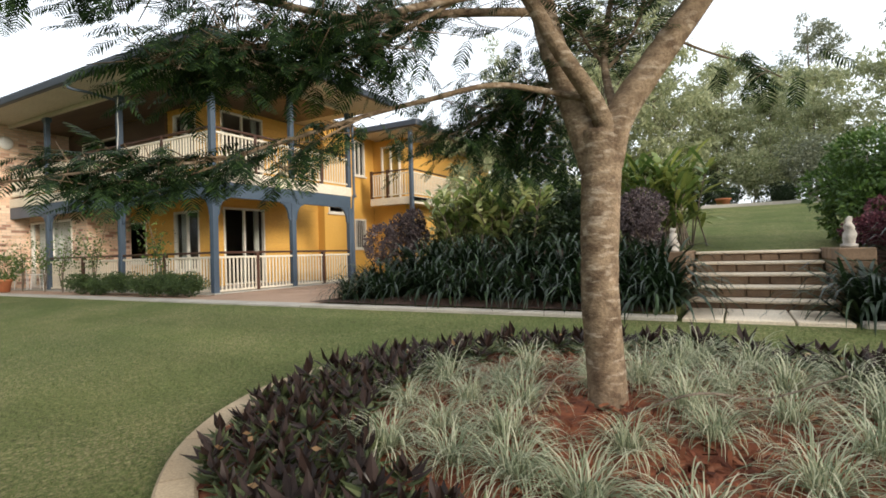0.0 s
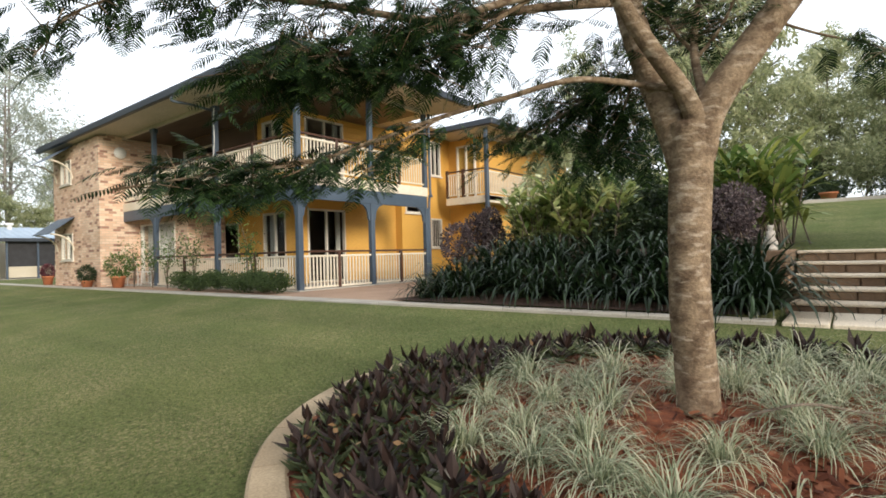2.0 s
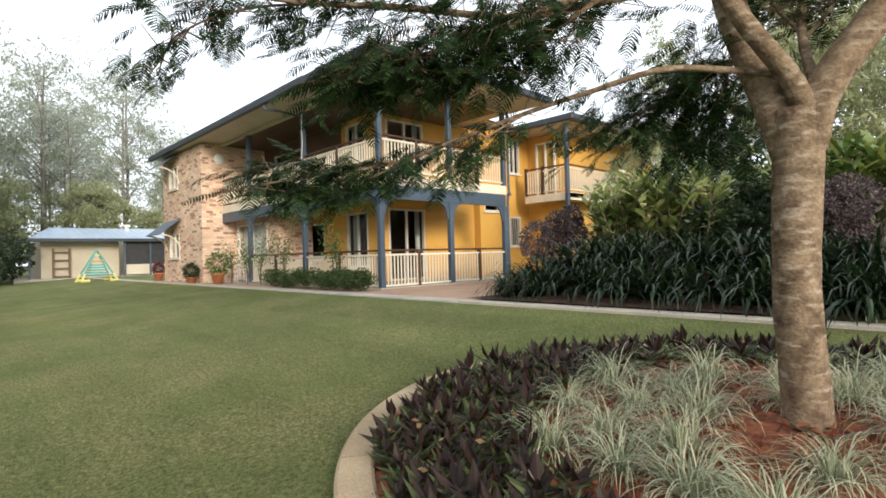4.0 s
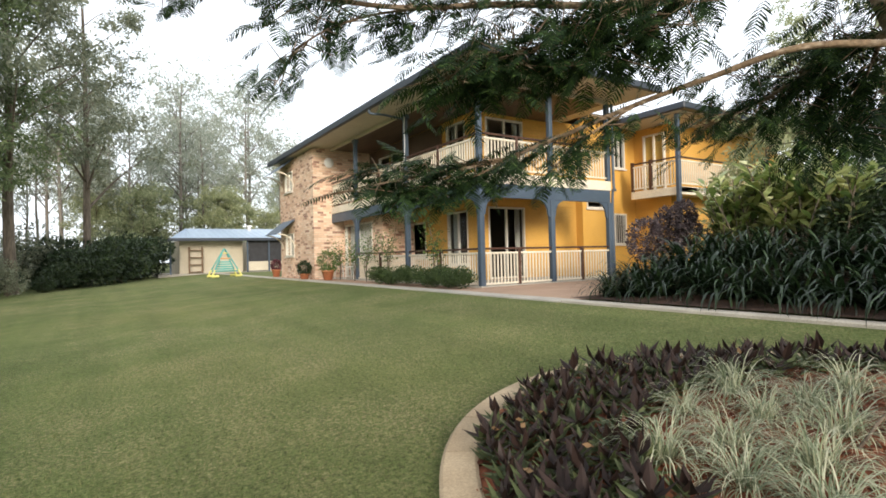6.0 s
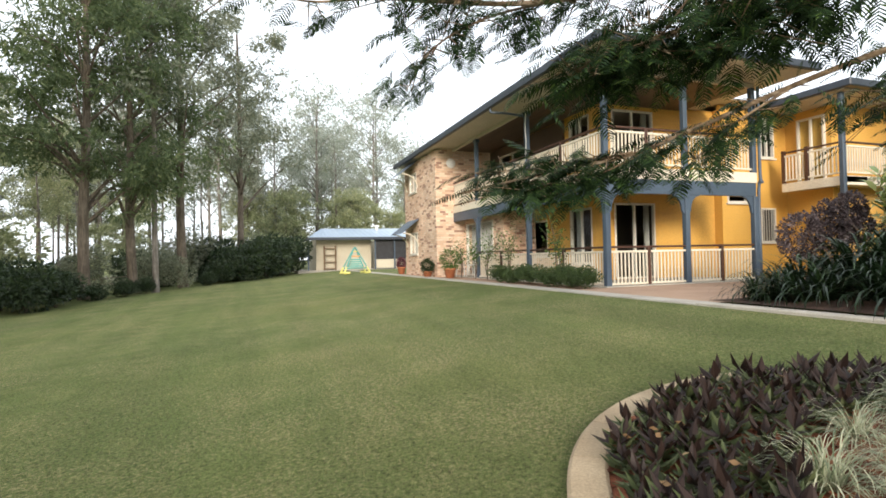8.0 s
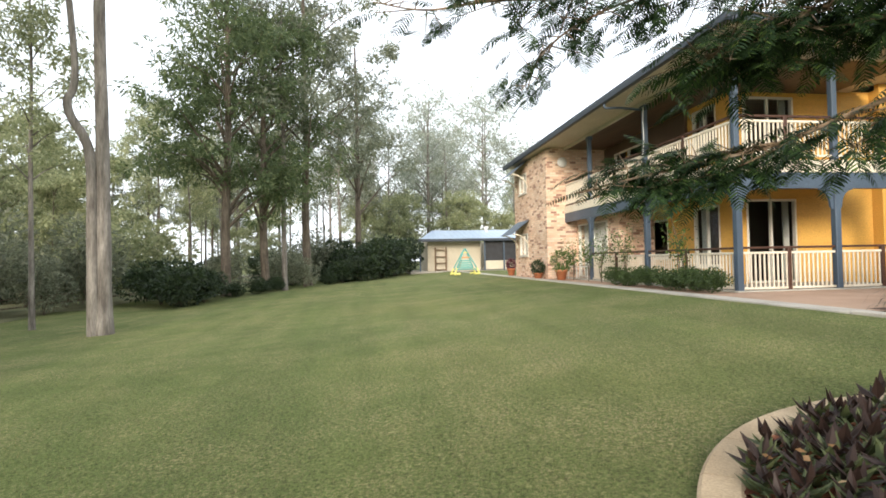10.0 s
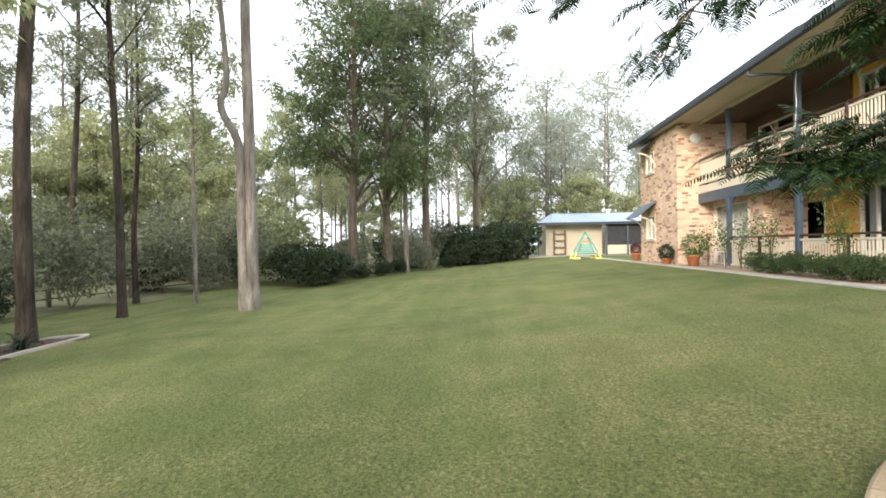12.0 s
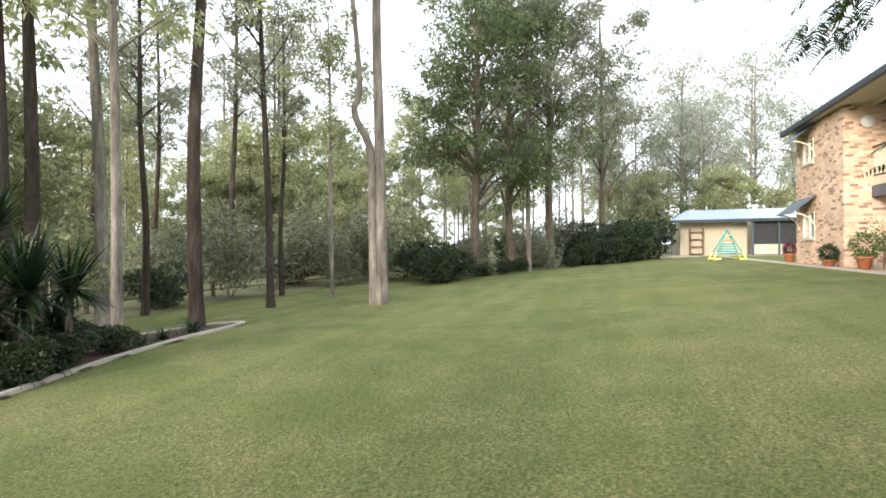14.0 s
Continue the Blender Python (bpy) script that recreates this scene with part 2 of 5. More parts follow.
BRIGHTLEAF = leafy("glossy_green_leaves", [(0, (0.045, 0.09, 0.022)), (0.7, (0.095, 0.165, 0.036)), (1, (0.17, 0.25, 0.055))], 0.4, 0.3)
GROUNDLEAF = leafy("ground_cover_leaves", [(0, (0.035, 0.06, 0.02)), (0.7, (0.07, 0.11, 0.035)), (1, (0.12, 0.17, 0.05))], 0.5, 0.25)
CANELEAF = leafy("yellow_green_cane_leaves", [(0, (0.05, 0.1, 0.025)), (0.5, (0.13, 0.19, 0.045)), (1, (0.36, 0.38, 0.1))], 0.4, 0.3)
REDLEAF = leafy("maroon_leaves", [(0, (0.06, 0.018, 0.028)), (0.7, (0.13, 0.04, 0.055)), (1, (0.24, 0.09, 0.1))], 0.55, 0.25)
GREYRED = leafy("grey_purple_leaves", [(0, (0.045, 0.032, 0.034)), (0.7, (0.105, 0.078, 0.08)), (1, (0.24, 0.185, 0.18))], 0.5, 0.25)
GINGER = leafy("variegated_ginger_leaves", [(0, (0.08, 0.14, 0.035)), (0.3, (0.2, 0.27, 0.07)), (0.65, (0.42, 0.46, 0.17)), (1, (0.74, 0.7, 0.34))], 0.28, 0.4, 0.8)
STRAP = leafy("dark_strap_leaves", [(0, (0.008, 0.018, 0.007)), (0.7, (0.016, 0.034, 0.012)), (1, (0.05, 0.085, 0.03))], 0.36, 0.2, 0.45)
STRIPE = leafy("cream_striped_blades", [(0, (0.13, 0.17, 0.09)), (0.35, (0.29, 0.33, 0.2)), (0.7, (0.5, 0.51, 0.34)), (1, (0.68, 0.66, 0.48))], 0.5, 0.3)
RHOEO = leafy("green_and_purple_leaves", [(0, (0.02, 0.013, 0.011)), (0.22, (0.036, 0.022, 0.018)), (0.3, (0.042, 0.05, 0.02)), (0.8, (0.075, 0.094, 0.038)), (1, (0.15, 0.17, 0.08))], 0.5, 0.12, 0.2)
BLADE = leafy("grass_blades", [(0, (0.06, 0.09, 0.025)), (0.6, (0.11, 0.14, 0.042)), (0.85, (0.18, 0.18, 0.07)), (1, (0.27, 0.24, 0.12))], 0.7, 0.3, 0.2)


# ---- mesh helpers ----
def link(name, me, material, parent=None, label="", m=None):
    if material and not me.materials:
        me.materials.append(material)
    ob = new(name, me)
    if parent:
        ob.parent = parent
    if m is not None:
        ob.matrix_basis = m
    if label:
        ob["label"] = label
    return ob


def raw(name, verts, faces, smooth=False):
    me = bpy.data.meshes.new(name)
    me.from_pydata([tuple(v) for v in verts], [], faces)
    if smooth:
        me.polygons.foreach_set("use_smooth", [True] * len(me.polygons))
    me.update()
    return me


def quads(name, pts, per=4):
    """A mesh of separate faces from an array of shape (n, per, 3)."""
    pts = np.asarray(pts, float)
    me = bpy.data.meshes.new(name)
    n = len(pts)
    me.vertices.add(n * per)
    me.vertices.foreach_set("co", pts.reshape(-1))
    me.loops.add(n * per)
    me.loops.foreach_set("vertex_index", np.arange(n * per))
    me.polygons.add(n)
    me.polygons.foreach_set("loop_start", np.arange(n) * per)
    me.polygons.foreach_set("loop_total", np.full(n, per))
    me.update(calc_edges=True)
    return me


def box_bm(bm, x0, x1, y0, y1, z0, z1, bevel=0.0):
    made = bmesh.ops.create_cube(bm, size=1, matrix=Matrix.LocRotScale(((x0 + x1) / 2, (y0 + y1) / 2, (z0 + z1) / 2), None, (x1 - x0, y1 - y0, z1 - z0)))
    if bevel:
        vs = set(made["verts"])
        bmesh.ops.bevel(bm, geom=[e for e in bm.edges if e.verts[0] in vs and e.verts[1] in vs], offset=bevel, segments=1, affect="EDGES")


def boxes(name, spans, material, parent=None, label="", bevel=0.0):
    bm = bmesh.new()
    for s in spans:
        box_bm(bm, *s, bevel)
    return part(name, bm, material, parent, label)


def each(name, spans, material, parent=None, label="", bevel=0.0):
    """One object for each box."""
    return [boxes(name, [s], material, parent, label, bevel) for s in spans]


def part(name, bm, material, parent=None, label=""):
    me = bpy.data.meshes.new(name)
    bm.to_mesh(me)
    bm.free()
    return link(name, me, material, parent, label)


def thing(name, label, category, group="", kind="", at=(0, 0, 0)):
    ob = new(name)
    ob.location = at
    return tagged(ob, label, category, group, kind)


def tube_data(path, radii, sides=8, wobble=0.0, seed=0):
    """Rings along a path; returns verts and faces."""
    rng = np.random.default_rng(seed)
    P = np.asarray(path, float)
    T = np.gradient(P, axis=0)
    T /= np.linalg.norm(T, axis=1)[:, None] + 1e-9
    ref = np.array([0.3, 0.2, 0.93])
    if abs(T[0] @ ref) > 0.95:
        ref = np.array([1.0, 0, 0])
    V, F = [], []
    N = np.cross(T[0], ref)
    for i, (p, t, r) in enumerate(zip(P, T, radii)):
        N = N - t * (N @ t)
        N /= np.linalg.norm(N) + 1e-9
        Bn = np.cross(t, N)
        for k in range(sides):
            a = 2 * math.pi * k / sides
            V.append(p + (N * math.cos(a) + Bn * math.sin(a)) * r * (1 + wobble * rng.normal()))
        if i:
            for k in range(sides):
                F.append(((i - 1) * sides + k, (i - 1) * sides + (k + 1) % sides, i * sides + (k + 1) % sides, i * sides + k))
    V.append(P[-1])
    e = len(V) - 1
    F += [((len(P) - 1) * sides + k, (len(P) - 1) * sides + (k + 1) % sides, e) for k in range(sides)]
    return V, F


def smooth_path(points, steps=6):
    """Catmull-Rom through the points."""
    P = [np.array(p, float) for p in points]
    P = [2 * P[0] - P[1]] + P + [2 * P[-1] - P[-2]]
    out = []
    for i in range(1, len(P) - 2):
        for s in range(steps):
            t = s / steps
            a, b, c, d = P[i - 1], P[i], P[i + 1], P[i + 2]
            out.append(0.5 * (2 * b + (c - a) * t + (2 * a - 5 * b + 4 * c - d) * t * t + (3 * b - a - 3 * c + d) * t ** 3))
    out.append(P[-2])
    return np.array(out)


def tubes(name, jobs, material, parent=None, label="", sides=8, wobble=0.0, seed=0):
    V, F = [], []
    for k, (path, radii) in enumerate(jobs):
        v, f = tube_data(path, radii, sides, wobble, seed + k)
        o = len(V)
        V += v
        F += [tuple(i + o for i in q) for q in f]
    return link(name, raw(name, V, F, True), material, parent, label)


def unit(rng, n):
    v = rng.normal(size=(n, 3))
    return v / (np.linalg.norm(v, axis=1)[:, None] + 1e-9)


def leaf_cards(rng, centres, out, length, width, droop=0.3, spread=0.8, corners=4):
    """Folded diamonds: each leaf four corners, pointing roughly along out."""
    n = len(centres)
    d = out + unit(rng, n) * spread
    d[:, 2] -= droop
    d /= np.linalg.norm(d, axis=1)[:, None] + 1e-9
    s = np.cross(d, unit(rng, n))
    s /= np.linalg.norm(s, axis=1)[:, None] + 1e-9
    L = length * rng.uniform(0.6, 1.3, n)[:, None]
    W = width * rng.uniform(0.7, 1.2, n)[:, None]
    up = np.cross(s, d)
    a, c = centres, centres + d * L
    if corners == 3:
        return np.stack([a - s * W * 0.55, a + s * W * 0.55 + d * L * 0.25, c], 1)
    mid = centres + d * L * 0.45
    return np.stack([a, mid + s * W / 2 + up * W * 0.15, c, mid - s * W / 2 + up * W * 0.15], 1)


def strips(rng, n, length, width, rise, base=0.05, segs=5, fall=1.0):
    """Arching blades from one crown, as strips of quads; returns verts and faces."""
    V, F = [], []
    for _ in range(n):
        az, L, w = rng.uniform(0, 2 * math.pi), length * rng.uniform(0.6, 1.15), width * rng.uniform(0.7, 1.2)
        el0 = radians(rng.uniform(*rise))
        d = np.array([math.cos(az), math.sin(az), 0])
        s = np.array([-math.sin(az), math.cos(az), 0])
        p = d * rng.uniform(0, base) + s * rng.uniform(-base, base)
        el, bend = el0, fall * rng.uniform(0.7, 1.3)
        side = rng.normal() * 0.12
        o = len(V)
        for k in range(segs + 1):
            u = k / segs
            ww = w * (0.65 + 0.7 * u) * (1 - u ** 2.2) + 0.0008
            V += [p + s * ww / 2, p - s * ww / 2]
            if k:
                F.append((o + 2 * k - 2, o + 2 * k - 1, o + 2 * k + 1, o + 2 * k))
            p = p + (d * math.cos(el) + np.array([0, 0, math.sin(el)]) + s * side) * L / segs
            el -= bend * (0.15 + u) * 1.5 / segs * 2
    return V, F


# ---- the ground ----
def clamp(v, a=0.0, b=1.0):
    return max(a, min(b, v))


def ease(v):
    v = clamp(v)
    return v * v * (3 - 2 * v)


def ground_z(x, y):
    """The garden's relief: level by the house, falling over the lawn, rising behind the steps."""
    q = 6.2 - y
    z = 0.0
    if q > 0:
        z = -(0.094 * min(q, 6.2) + 0.048 * clamp(q - 6.2, 0, 9) + 0.05 * clamp(q - 15.2, 0, 60) * 0.6)
        z *= 1 - 0.45 * ease((-x - 11) / 23)
    elif x > -6.2:
        side = ease((x + 6.2) / 2.2)
        up = 0.0
        if not (-0.62 < x < 0.99 and y < 8.95):
            up = 0.74 * ease((y - 6.55) / 1.6)
        if y > 8.9:
            up = 0.74 + 0.15 * min(y - 8.9, 7.3) + 0.04 * clamp(y - 16.2, 0, 60)
        z = up * side
    return z


def axis(lo, hi, step, marks):
    a = list(np.arange(lo, hi + 1e-6, step)) + list(marks)
    far, d = hi, step
    while far < 900:
        d *= 1.35
        far += d
        a.append(far)
    far, d = lo, step
    while far > -900:
        d *= 1.35
        far -= d
        a.append(far)
    return sorted(set(round(v, 3) for v in a))


def build_ground():
    xs = axis(-40, 16, 0.7, (-0.64, -0.6, 0.97, 1.01))
    ys = axis(-18, 20, 0.6, (6.2, 6.5, 8.93, 8.97))
    V = [(x, y, ground_z(x, y)) for y in ys for x in xs]
    w = len(xs)
    F = [(j * w + i, j * w + i + 1, (j + 1) * w + i + 1, (j + 1) * w + i) for j in range(len(ys) - 1) for i in range(w - 1)]
    tagged(link("ground", raw("ground", V, F, True), LAWN), "mown green lawn with dry patches, sloping from the house", "ground", kind="structure")


build_ground()


def patch(name, material, outline, label, category, lift=0.012, step=0.5, kind="structure"):
    """A sheet that follows the ground inside an outline."""
    xs = np.arange(min(p[0] for p in outline), max(p[0] for p in outline) + step, step)
    ys = np.arange(min(p[1] for p in outline), max(p[1] for p in outline) + step, step)

    def inside(x, y):
        c = False
        for (x0, y0), (x1, y1) in zip(outline, outline[1:] + outline[:1]):
            if (y0 > y) != (y1 > y) and x < (x1 - x0) * (y - y0) / (y1 - y0) + x0:
                c = not c
        return c
    V, F, idx = [], [], {}
    for i, x in enumerate(xs[:-1]):
        for j, y in enumerate(ys[:-1]):
            if inside(x + step / 2, y + step / 2):
                q = []
                for a, b in ((i, j), (i + 1, j), (i + 1, j + 1), (i, j + 1)):
                    if (a, b) not in idx:
                        idx[a, b] = len(V)
                        V.append((xs[a], ys[b], ground_z(xs[a], ys[b]) + lift))
                    q.append(idx[a, b])
                F.append(q)
    return tagged(link(name, raw(name, V, F, True), material), label, category, kind=kind)


# ---- house ----
X1, Y1, Y2 = -10.19, 7.68, 12.35        # veranda: outer corner and the end of its side
XW, YW = -12.6, 9.45                    # main walls behind it
XB, YB, XL = -19.9, 6.9, -24.4          # brick wing: side, front, far end
Z_BEAM, Z_FLOOR, Z_DECK, Z_CEIL = 2.22, 2.57, 2.84, 5.2

house = thing("house", "two-storey yellow weatherboard and brick house with a wrap-round veranda", "house")


def wall_with_openings(name, axis_name, at, thick, a0, a1, z0, z1, openings, material, parent, label=""):
    """A wall along x or y (its face at 'at', thickness away from the viewer) with holes right through."""
    ac = sorted({a0, a1, *[v for o in openings for v in o[:2]]})
    zc = sorted({z0, z1, *[v for o in openings for v in o[2:]]})

    def solid(i, k):
        if not (0 <= i < len(ac) - 1 and 0 <= k < len(zc) - 1):
            return False
        ca, cz = (ac[i] + ac[i + 1]) / 2, (zc[k] + zc[k + 1]) / 2
        return not any(o[0] < ca < o[1] and o[2] < cz < o[3] for o in openings)
    V, F, idx = [], [], {}

    def vert(i, k, d):
        if (i, k, d) not in idx:
            idx[i, k, d] = len(V)
            w = at + d * thick
            V.append((ac[i], w, zc[k]) if axis_name == "x" else (w, ac[i], zc[k]))
        return idx[i, k, d]
    for i in range(len(ac) - 1):
        for k in range(len(zc) - 1):
            if not solid(i, k):
                continue
            for d in (0, 1):
                F.append([vert(i, k, d), vert(i + 1, k, d), vert(i + 1, k + 1, d), vert(i, k + 1, d)])
            for di, dk, p, q in ((-1, 0, (0, 0), (0, 1)), (1, 0, (1, 0), (1, 1)), (0, -1, (0, 0), (1, 0)), (0, 1, (0, 1), (1, 1))):
                if not solid(i + di, k + dk):
                    F.append([vert(i + p[0], k + p[1], 0), vert(i + q[0], k + q[1], 0), vert(i + q[0], k + q[1], 1), vert(i + p[0], k + p[1], 1)])
    bm = bmesh.new()
    vs = [bm.verts.new(v) for v in V]
    for f in F:
        bm.faces.new([vs[n] for n in f])
    bmesh.ops.recalc_face_normals(bm, faces=bm.faces[:])
    return part(name, bm, material, parent, label)


def window(axis_name, at, a0, a1, z0, z1, panes=2, curtain=0.0, rail=False, bars=False, parent=None):
    """A framed sliding window or door set into a wall whose face is at 'at' (outside: -y or +x)."""
    def span(lo, hi, d0, d1, za, zb):
        if axis_name == "x":
            return (lo, hi, at + d0, at + d1, za, zb)
        return (at - d1, at - d0, lo, hi, za, zb)
    w = new("window")
    w.parent = parent or house
    t = 0.055
    boxes("frame", [span(a0, a0 + t, -0.03, 0.08, z0, z1), span(a1 - t, a1, -0.03, 0.08, z0, z1), span(a0 + t, a1 - t, -0.03, 0.08, z1 - t, z1), span(a0 + t, a1 - t, -0.03, 0.08, z0, z0 + t)], ALU, w, "cream window frame", 0.004)
    for k in range(panes):
        p0, p1 = a0 + t + (a1 - a0 - 2 * t) * k / panes, a0 + t + (a1 - a0 - 2 * t) * (k + 1) / panes
        boxes("pane", [span(p0 + 0.01, p1 - 0.01, 0.04 + 0.008 * k, 0.046 + 0.008 * k, z0 + t, z1 - t)], GLASS, w).visible_shadow = False
        if k:
            boxes("mullion", [span(p0 - 0.028, p0 + 0.028, -0.01, 0.07, z0 + t, z1 - t)], ALU, w)
    if rail:
        boxes("sill", [span(a0 - 0.05, a1 + 0.05, -0.07, 0.0, z0 - 0.05, z0)], ALU, w)
    if bars:
        for k in range(1, 6):
            c = a0 + (a1 - a0) * k / 6
            boxes("bar", [span(c - 0.01, c + 0.01, -0.035, -0.015, z0, z1)], ALU, w)
    if curtain:
        n = 28
        for side in (0, 1):
            V, F, o = [], [], 0
            for i in range(n + 1):
                u = i / n * curtain * (a1 - a0) / 2
                c = a0 + 0.05 + u if side == 0 else a1 - 0.05 - u
                dpt = 0.2 + 0.035 * math.sin(i * 1.7)
                for z in (z0 + 0.02, z1):
                    V.append((c, at + dpt, z) if axis_name == "x" else (at - dpt, c, z))
                if i:
                    F.append((o + 2 * i - 2, o + 2 * i - 1, o + 2 * i + 1, o + 2 * i))
            link("curtain", raw("curtain", V, F, True), CURTAIN, w, "pale drawn curtain")
    return w


def boards(axis_name, at, a0, a1, z0, z1, openings, parent, pitch=0.175):
    """Weatherboards: each course a tilted board, cut round the openings."""
    z = z0
    while z < z1 - 0.02:
        top = min(z + pitch, z1)
        runs = [(a0, a1)]
        for o in openings:
            if o[2] < top - 0.01 and o[3] > z + 0.01:
                runs = [r for lo, hi in runs for r in ((lo, min(hi, o[0])), (max(lo, o[1]), hi)) if r[1] - r[0] > 0.03]
        for lo, hi in runs:
            prof = [(0.002, z), (0.026, z), (0.012, top + 0.012), (0.002, top + 0.012)]
            V = [((c, at - d, h) if axis_name == "x" else (at + d, c, h)) for c in (lo, hi) for d, h in prof]
            F = [(0, 1, 2, 3), (7, 6, 5, 4), (0, 4, 5, 1), (1, 5, 6, 2), (2, 6, 7, 3), (3, 7, 4, 0)]
            link("weatherboard", raw("weatherboard", V, F), YELLOW, parent)
        z = top


# openings: from, to, bottom, top
XS, XD, YD = -18.35, -16.45, 8.15      # yellow wall from XS; brick bay with the entrance doors to XD, its face at YD
front_low = [(-14.3, -13.15, 0.5, 2.2), (-17.75, -15.65, 0.75, 2.0)]
bay_low = [(-19.75, -17.25, 0.06, 2.12)]
front_up = [(-14.25, -13.2, 3.75, 5.0)]
bay_up = [(-19.0, -16.9, 3.0, 4.75)]
side_low = [(9.78, 11.25, 0.06, 2.27)]
side_up = [(9.75, 11.25, 2.9, 5.0)]
wall_f = wall_with_openings("wall", "x", YW, 0.12, XS, XW, 0.0, Z_CEIL, [front_low[0], front_low[1], front_up[0], (-18.3, -16.9, 3.0, 4.75)], YELLOW, house, "yellow painted front wall")
wall_with_openings("wall", "x", YD, 0.2, XB + 0.003, XD, 0.0, Z_FLOOR - 0.003, bay_low, BRICK, house, "brick entrance bay on the veranda")
each("wall", [(XD - 0.2, XD, YD + 0.203, YW - 0.03, 0.05, Z_FLOOR - 0.003)], BRICK, house, "brick return of the entrance bay")
# the recess's deep shade is put into this wall's colour
wall_with_openings("wall", "x", YW - 0.1, 0.095, XB + 0.003, -14.5, Z_DECK, 5.115, bay_up, CEILING_AND_SHADE, house, "upper veranda wall with deep shade put into its dark colour")
wall_s = wall_with_openings("wall", "y", XW, -0.12, YW + 0.12, 13.6, 0.0, Z_CEIL, side_low + side_up, YELLOW, house, "yellow painted side wall")
boards("x", YW, XS, XW, 0.05, 2.5, front_low, wall_f)
boards("x", YW, -14.49, XW, 2.86, 5.15, front_up, wall_f)
boards("y", XW, YW, 13.58, 0.05, 2.5, side_low, wall_s)
boards("y", XW, YW, 13.58, 2.86, 5.15, side_up, wall_s)
bump_open = [(15.2, 15.85, 1.05, 2.15), (15.25, 15.85, 3.75, 5.05), (13.8, 14.65, 2.3, 2.56)]
wall_b = wall_with_openings("wall", "y", -12.3, -0.12, 13.6, 16.55, 0.0, 5.35, bump_open, YELLOW, house, "smooth yellow wall past the veranda")
each("wall", [(-12.7, -12.42, 13.6, 13.72, 0, Z_CEIL)], YELLOW, house)
boxes("corner_board", [(XW - 0.06, XW + 0.04, YW - 0.04, YW + 0.06, 0.03, 5.18)], YELLOW, house)
for o, k in ((front_low[0], 0.5), (front_low[1], 0.3), (front_up[0], 0.2)):
    window("x", YW, *o, panes=2, curtain=k, rail=True)
window("x", YD, *bay_low[0], panes=2, curtain=1.0)
window("x", YW - 0.1, *bay_up[0], panes=2)
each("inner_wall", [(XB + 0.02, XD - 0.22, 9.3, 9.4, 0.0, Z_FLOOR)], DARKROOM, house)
window("y", XW, *side_low[0], panes=2, curtain=0.25)
window("y", XW, *side_up[0], panes=2, curtain=0.3)
window("y", -12.3, *bump_open[0], panes=1, bars=True, rail=True)
window("y", -12.3, *bump_open[1], panes=2, rail=True, curtain=0.3)
window("y", -12.3, *bump_open[2], panes=1, rail=True)
# added inner walls behind the glass, the rooms' dimness put into their colour
each("inner_wall", [(XL + 0.3, XW - 0.14, 13.2, 13.3, 0.0, Z_CEIL), (XL + 0.3, XW - 0.14, YW + 0.14, 13.2, Z_FLOOR, Z_DECK), (XL + 0.3, XW - 0.14, YW + 0.14, 16.2, Z_CEIL, Z_CEIL + 0.05), (-15.3, -15.2, YW + 0.13, 13.2, 0, Z_CEIL), (-16.0, -15.9, 13.31, 16.5, 0, 5.19), (-15.89, -12.43, 16.42, 16.5, 0, 5.19), (-15.89, -12.43, 13.31, 16.41, 2.6, 2.75)], DARKROOM, house, "inner walls coloured dark for dim rooms behind the windows")

# brick wing
wing_front = [(-23.6, -22.4, 0.95, 1.95), (-23.55, -22.45, 3.75, 4.65)]
wall_with_openings("wall", "x", YB, 0.24, XL, XB, 0.0, 5.12, wing_front, BRICK, house, "mottled orange brick wall")
each("wall", [(XB - 0.24, XB, YB + 0.24, 9.6, 0, 5.2), (XL, XL + 0.24, YB + 0.24, 16, 0, 5.12), (XL, XB - 0.02, 15.8, 16.0, 0, 5.12)], BRICK, house, "mottled orange brick wall")
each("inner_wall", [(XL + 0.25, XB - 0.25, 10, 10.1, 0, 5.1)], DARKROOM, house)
for o in wing_front:
    window("x", YB, *o, panes=2, rail=True, curtain=0.5)


def awning(x0, x1, z):
    """A sloping metal hood over a window on two curved timber brackets."""
    a = new("awning")
    a.parent = house
    V, F = [], []
    n = 18
    for i in range(n + 1):
        x, r = x0 + (x1 - x0) * i / n, 0.012 * (i % 2)
        V += [(x, YB, z + 0.62 + r), (x, YB - 0.8, z + r), (x, YB - 0.8, z - 0.02 + r), (x, YB, z + 0.6 + r)]
        if i:
            o = 4 * i
            F += [(o - 4, o - 3, o + 1, o), (o - 3, o - 2, o + 2, o + 1), (o - 2, o - 1, o + 3, o + 2)]
    link("sheet", raw("sheet", V, F), BLUE, a, "slate blue corrugated awning sheet")
    for x in (x0 + 0.1, x1 - 0.1):
        path = [(x, YB - 0.02 - 0.7 * (1 - math.cos(u)), z - 0.6 + 0.6 * math.sin(u)) for u in np.linspace(0, math.pi / 2, 9)]
        tubes("bracket", [(path, [0.03] * 9)], CREAM, a, "curved cream bracket", 6)


awning(-24.1, -22.2, 1.9)
awning(-24.1, -22.2, 4.52)

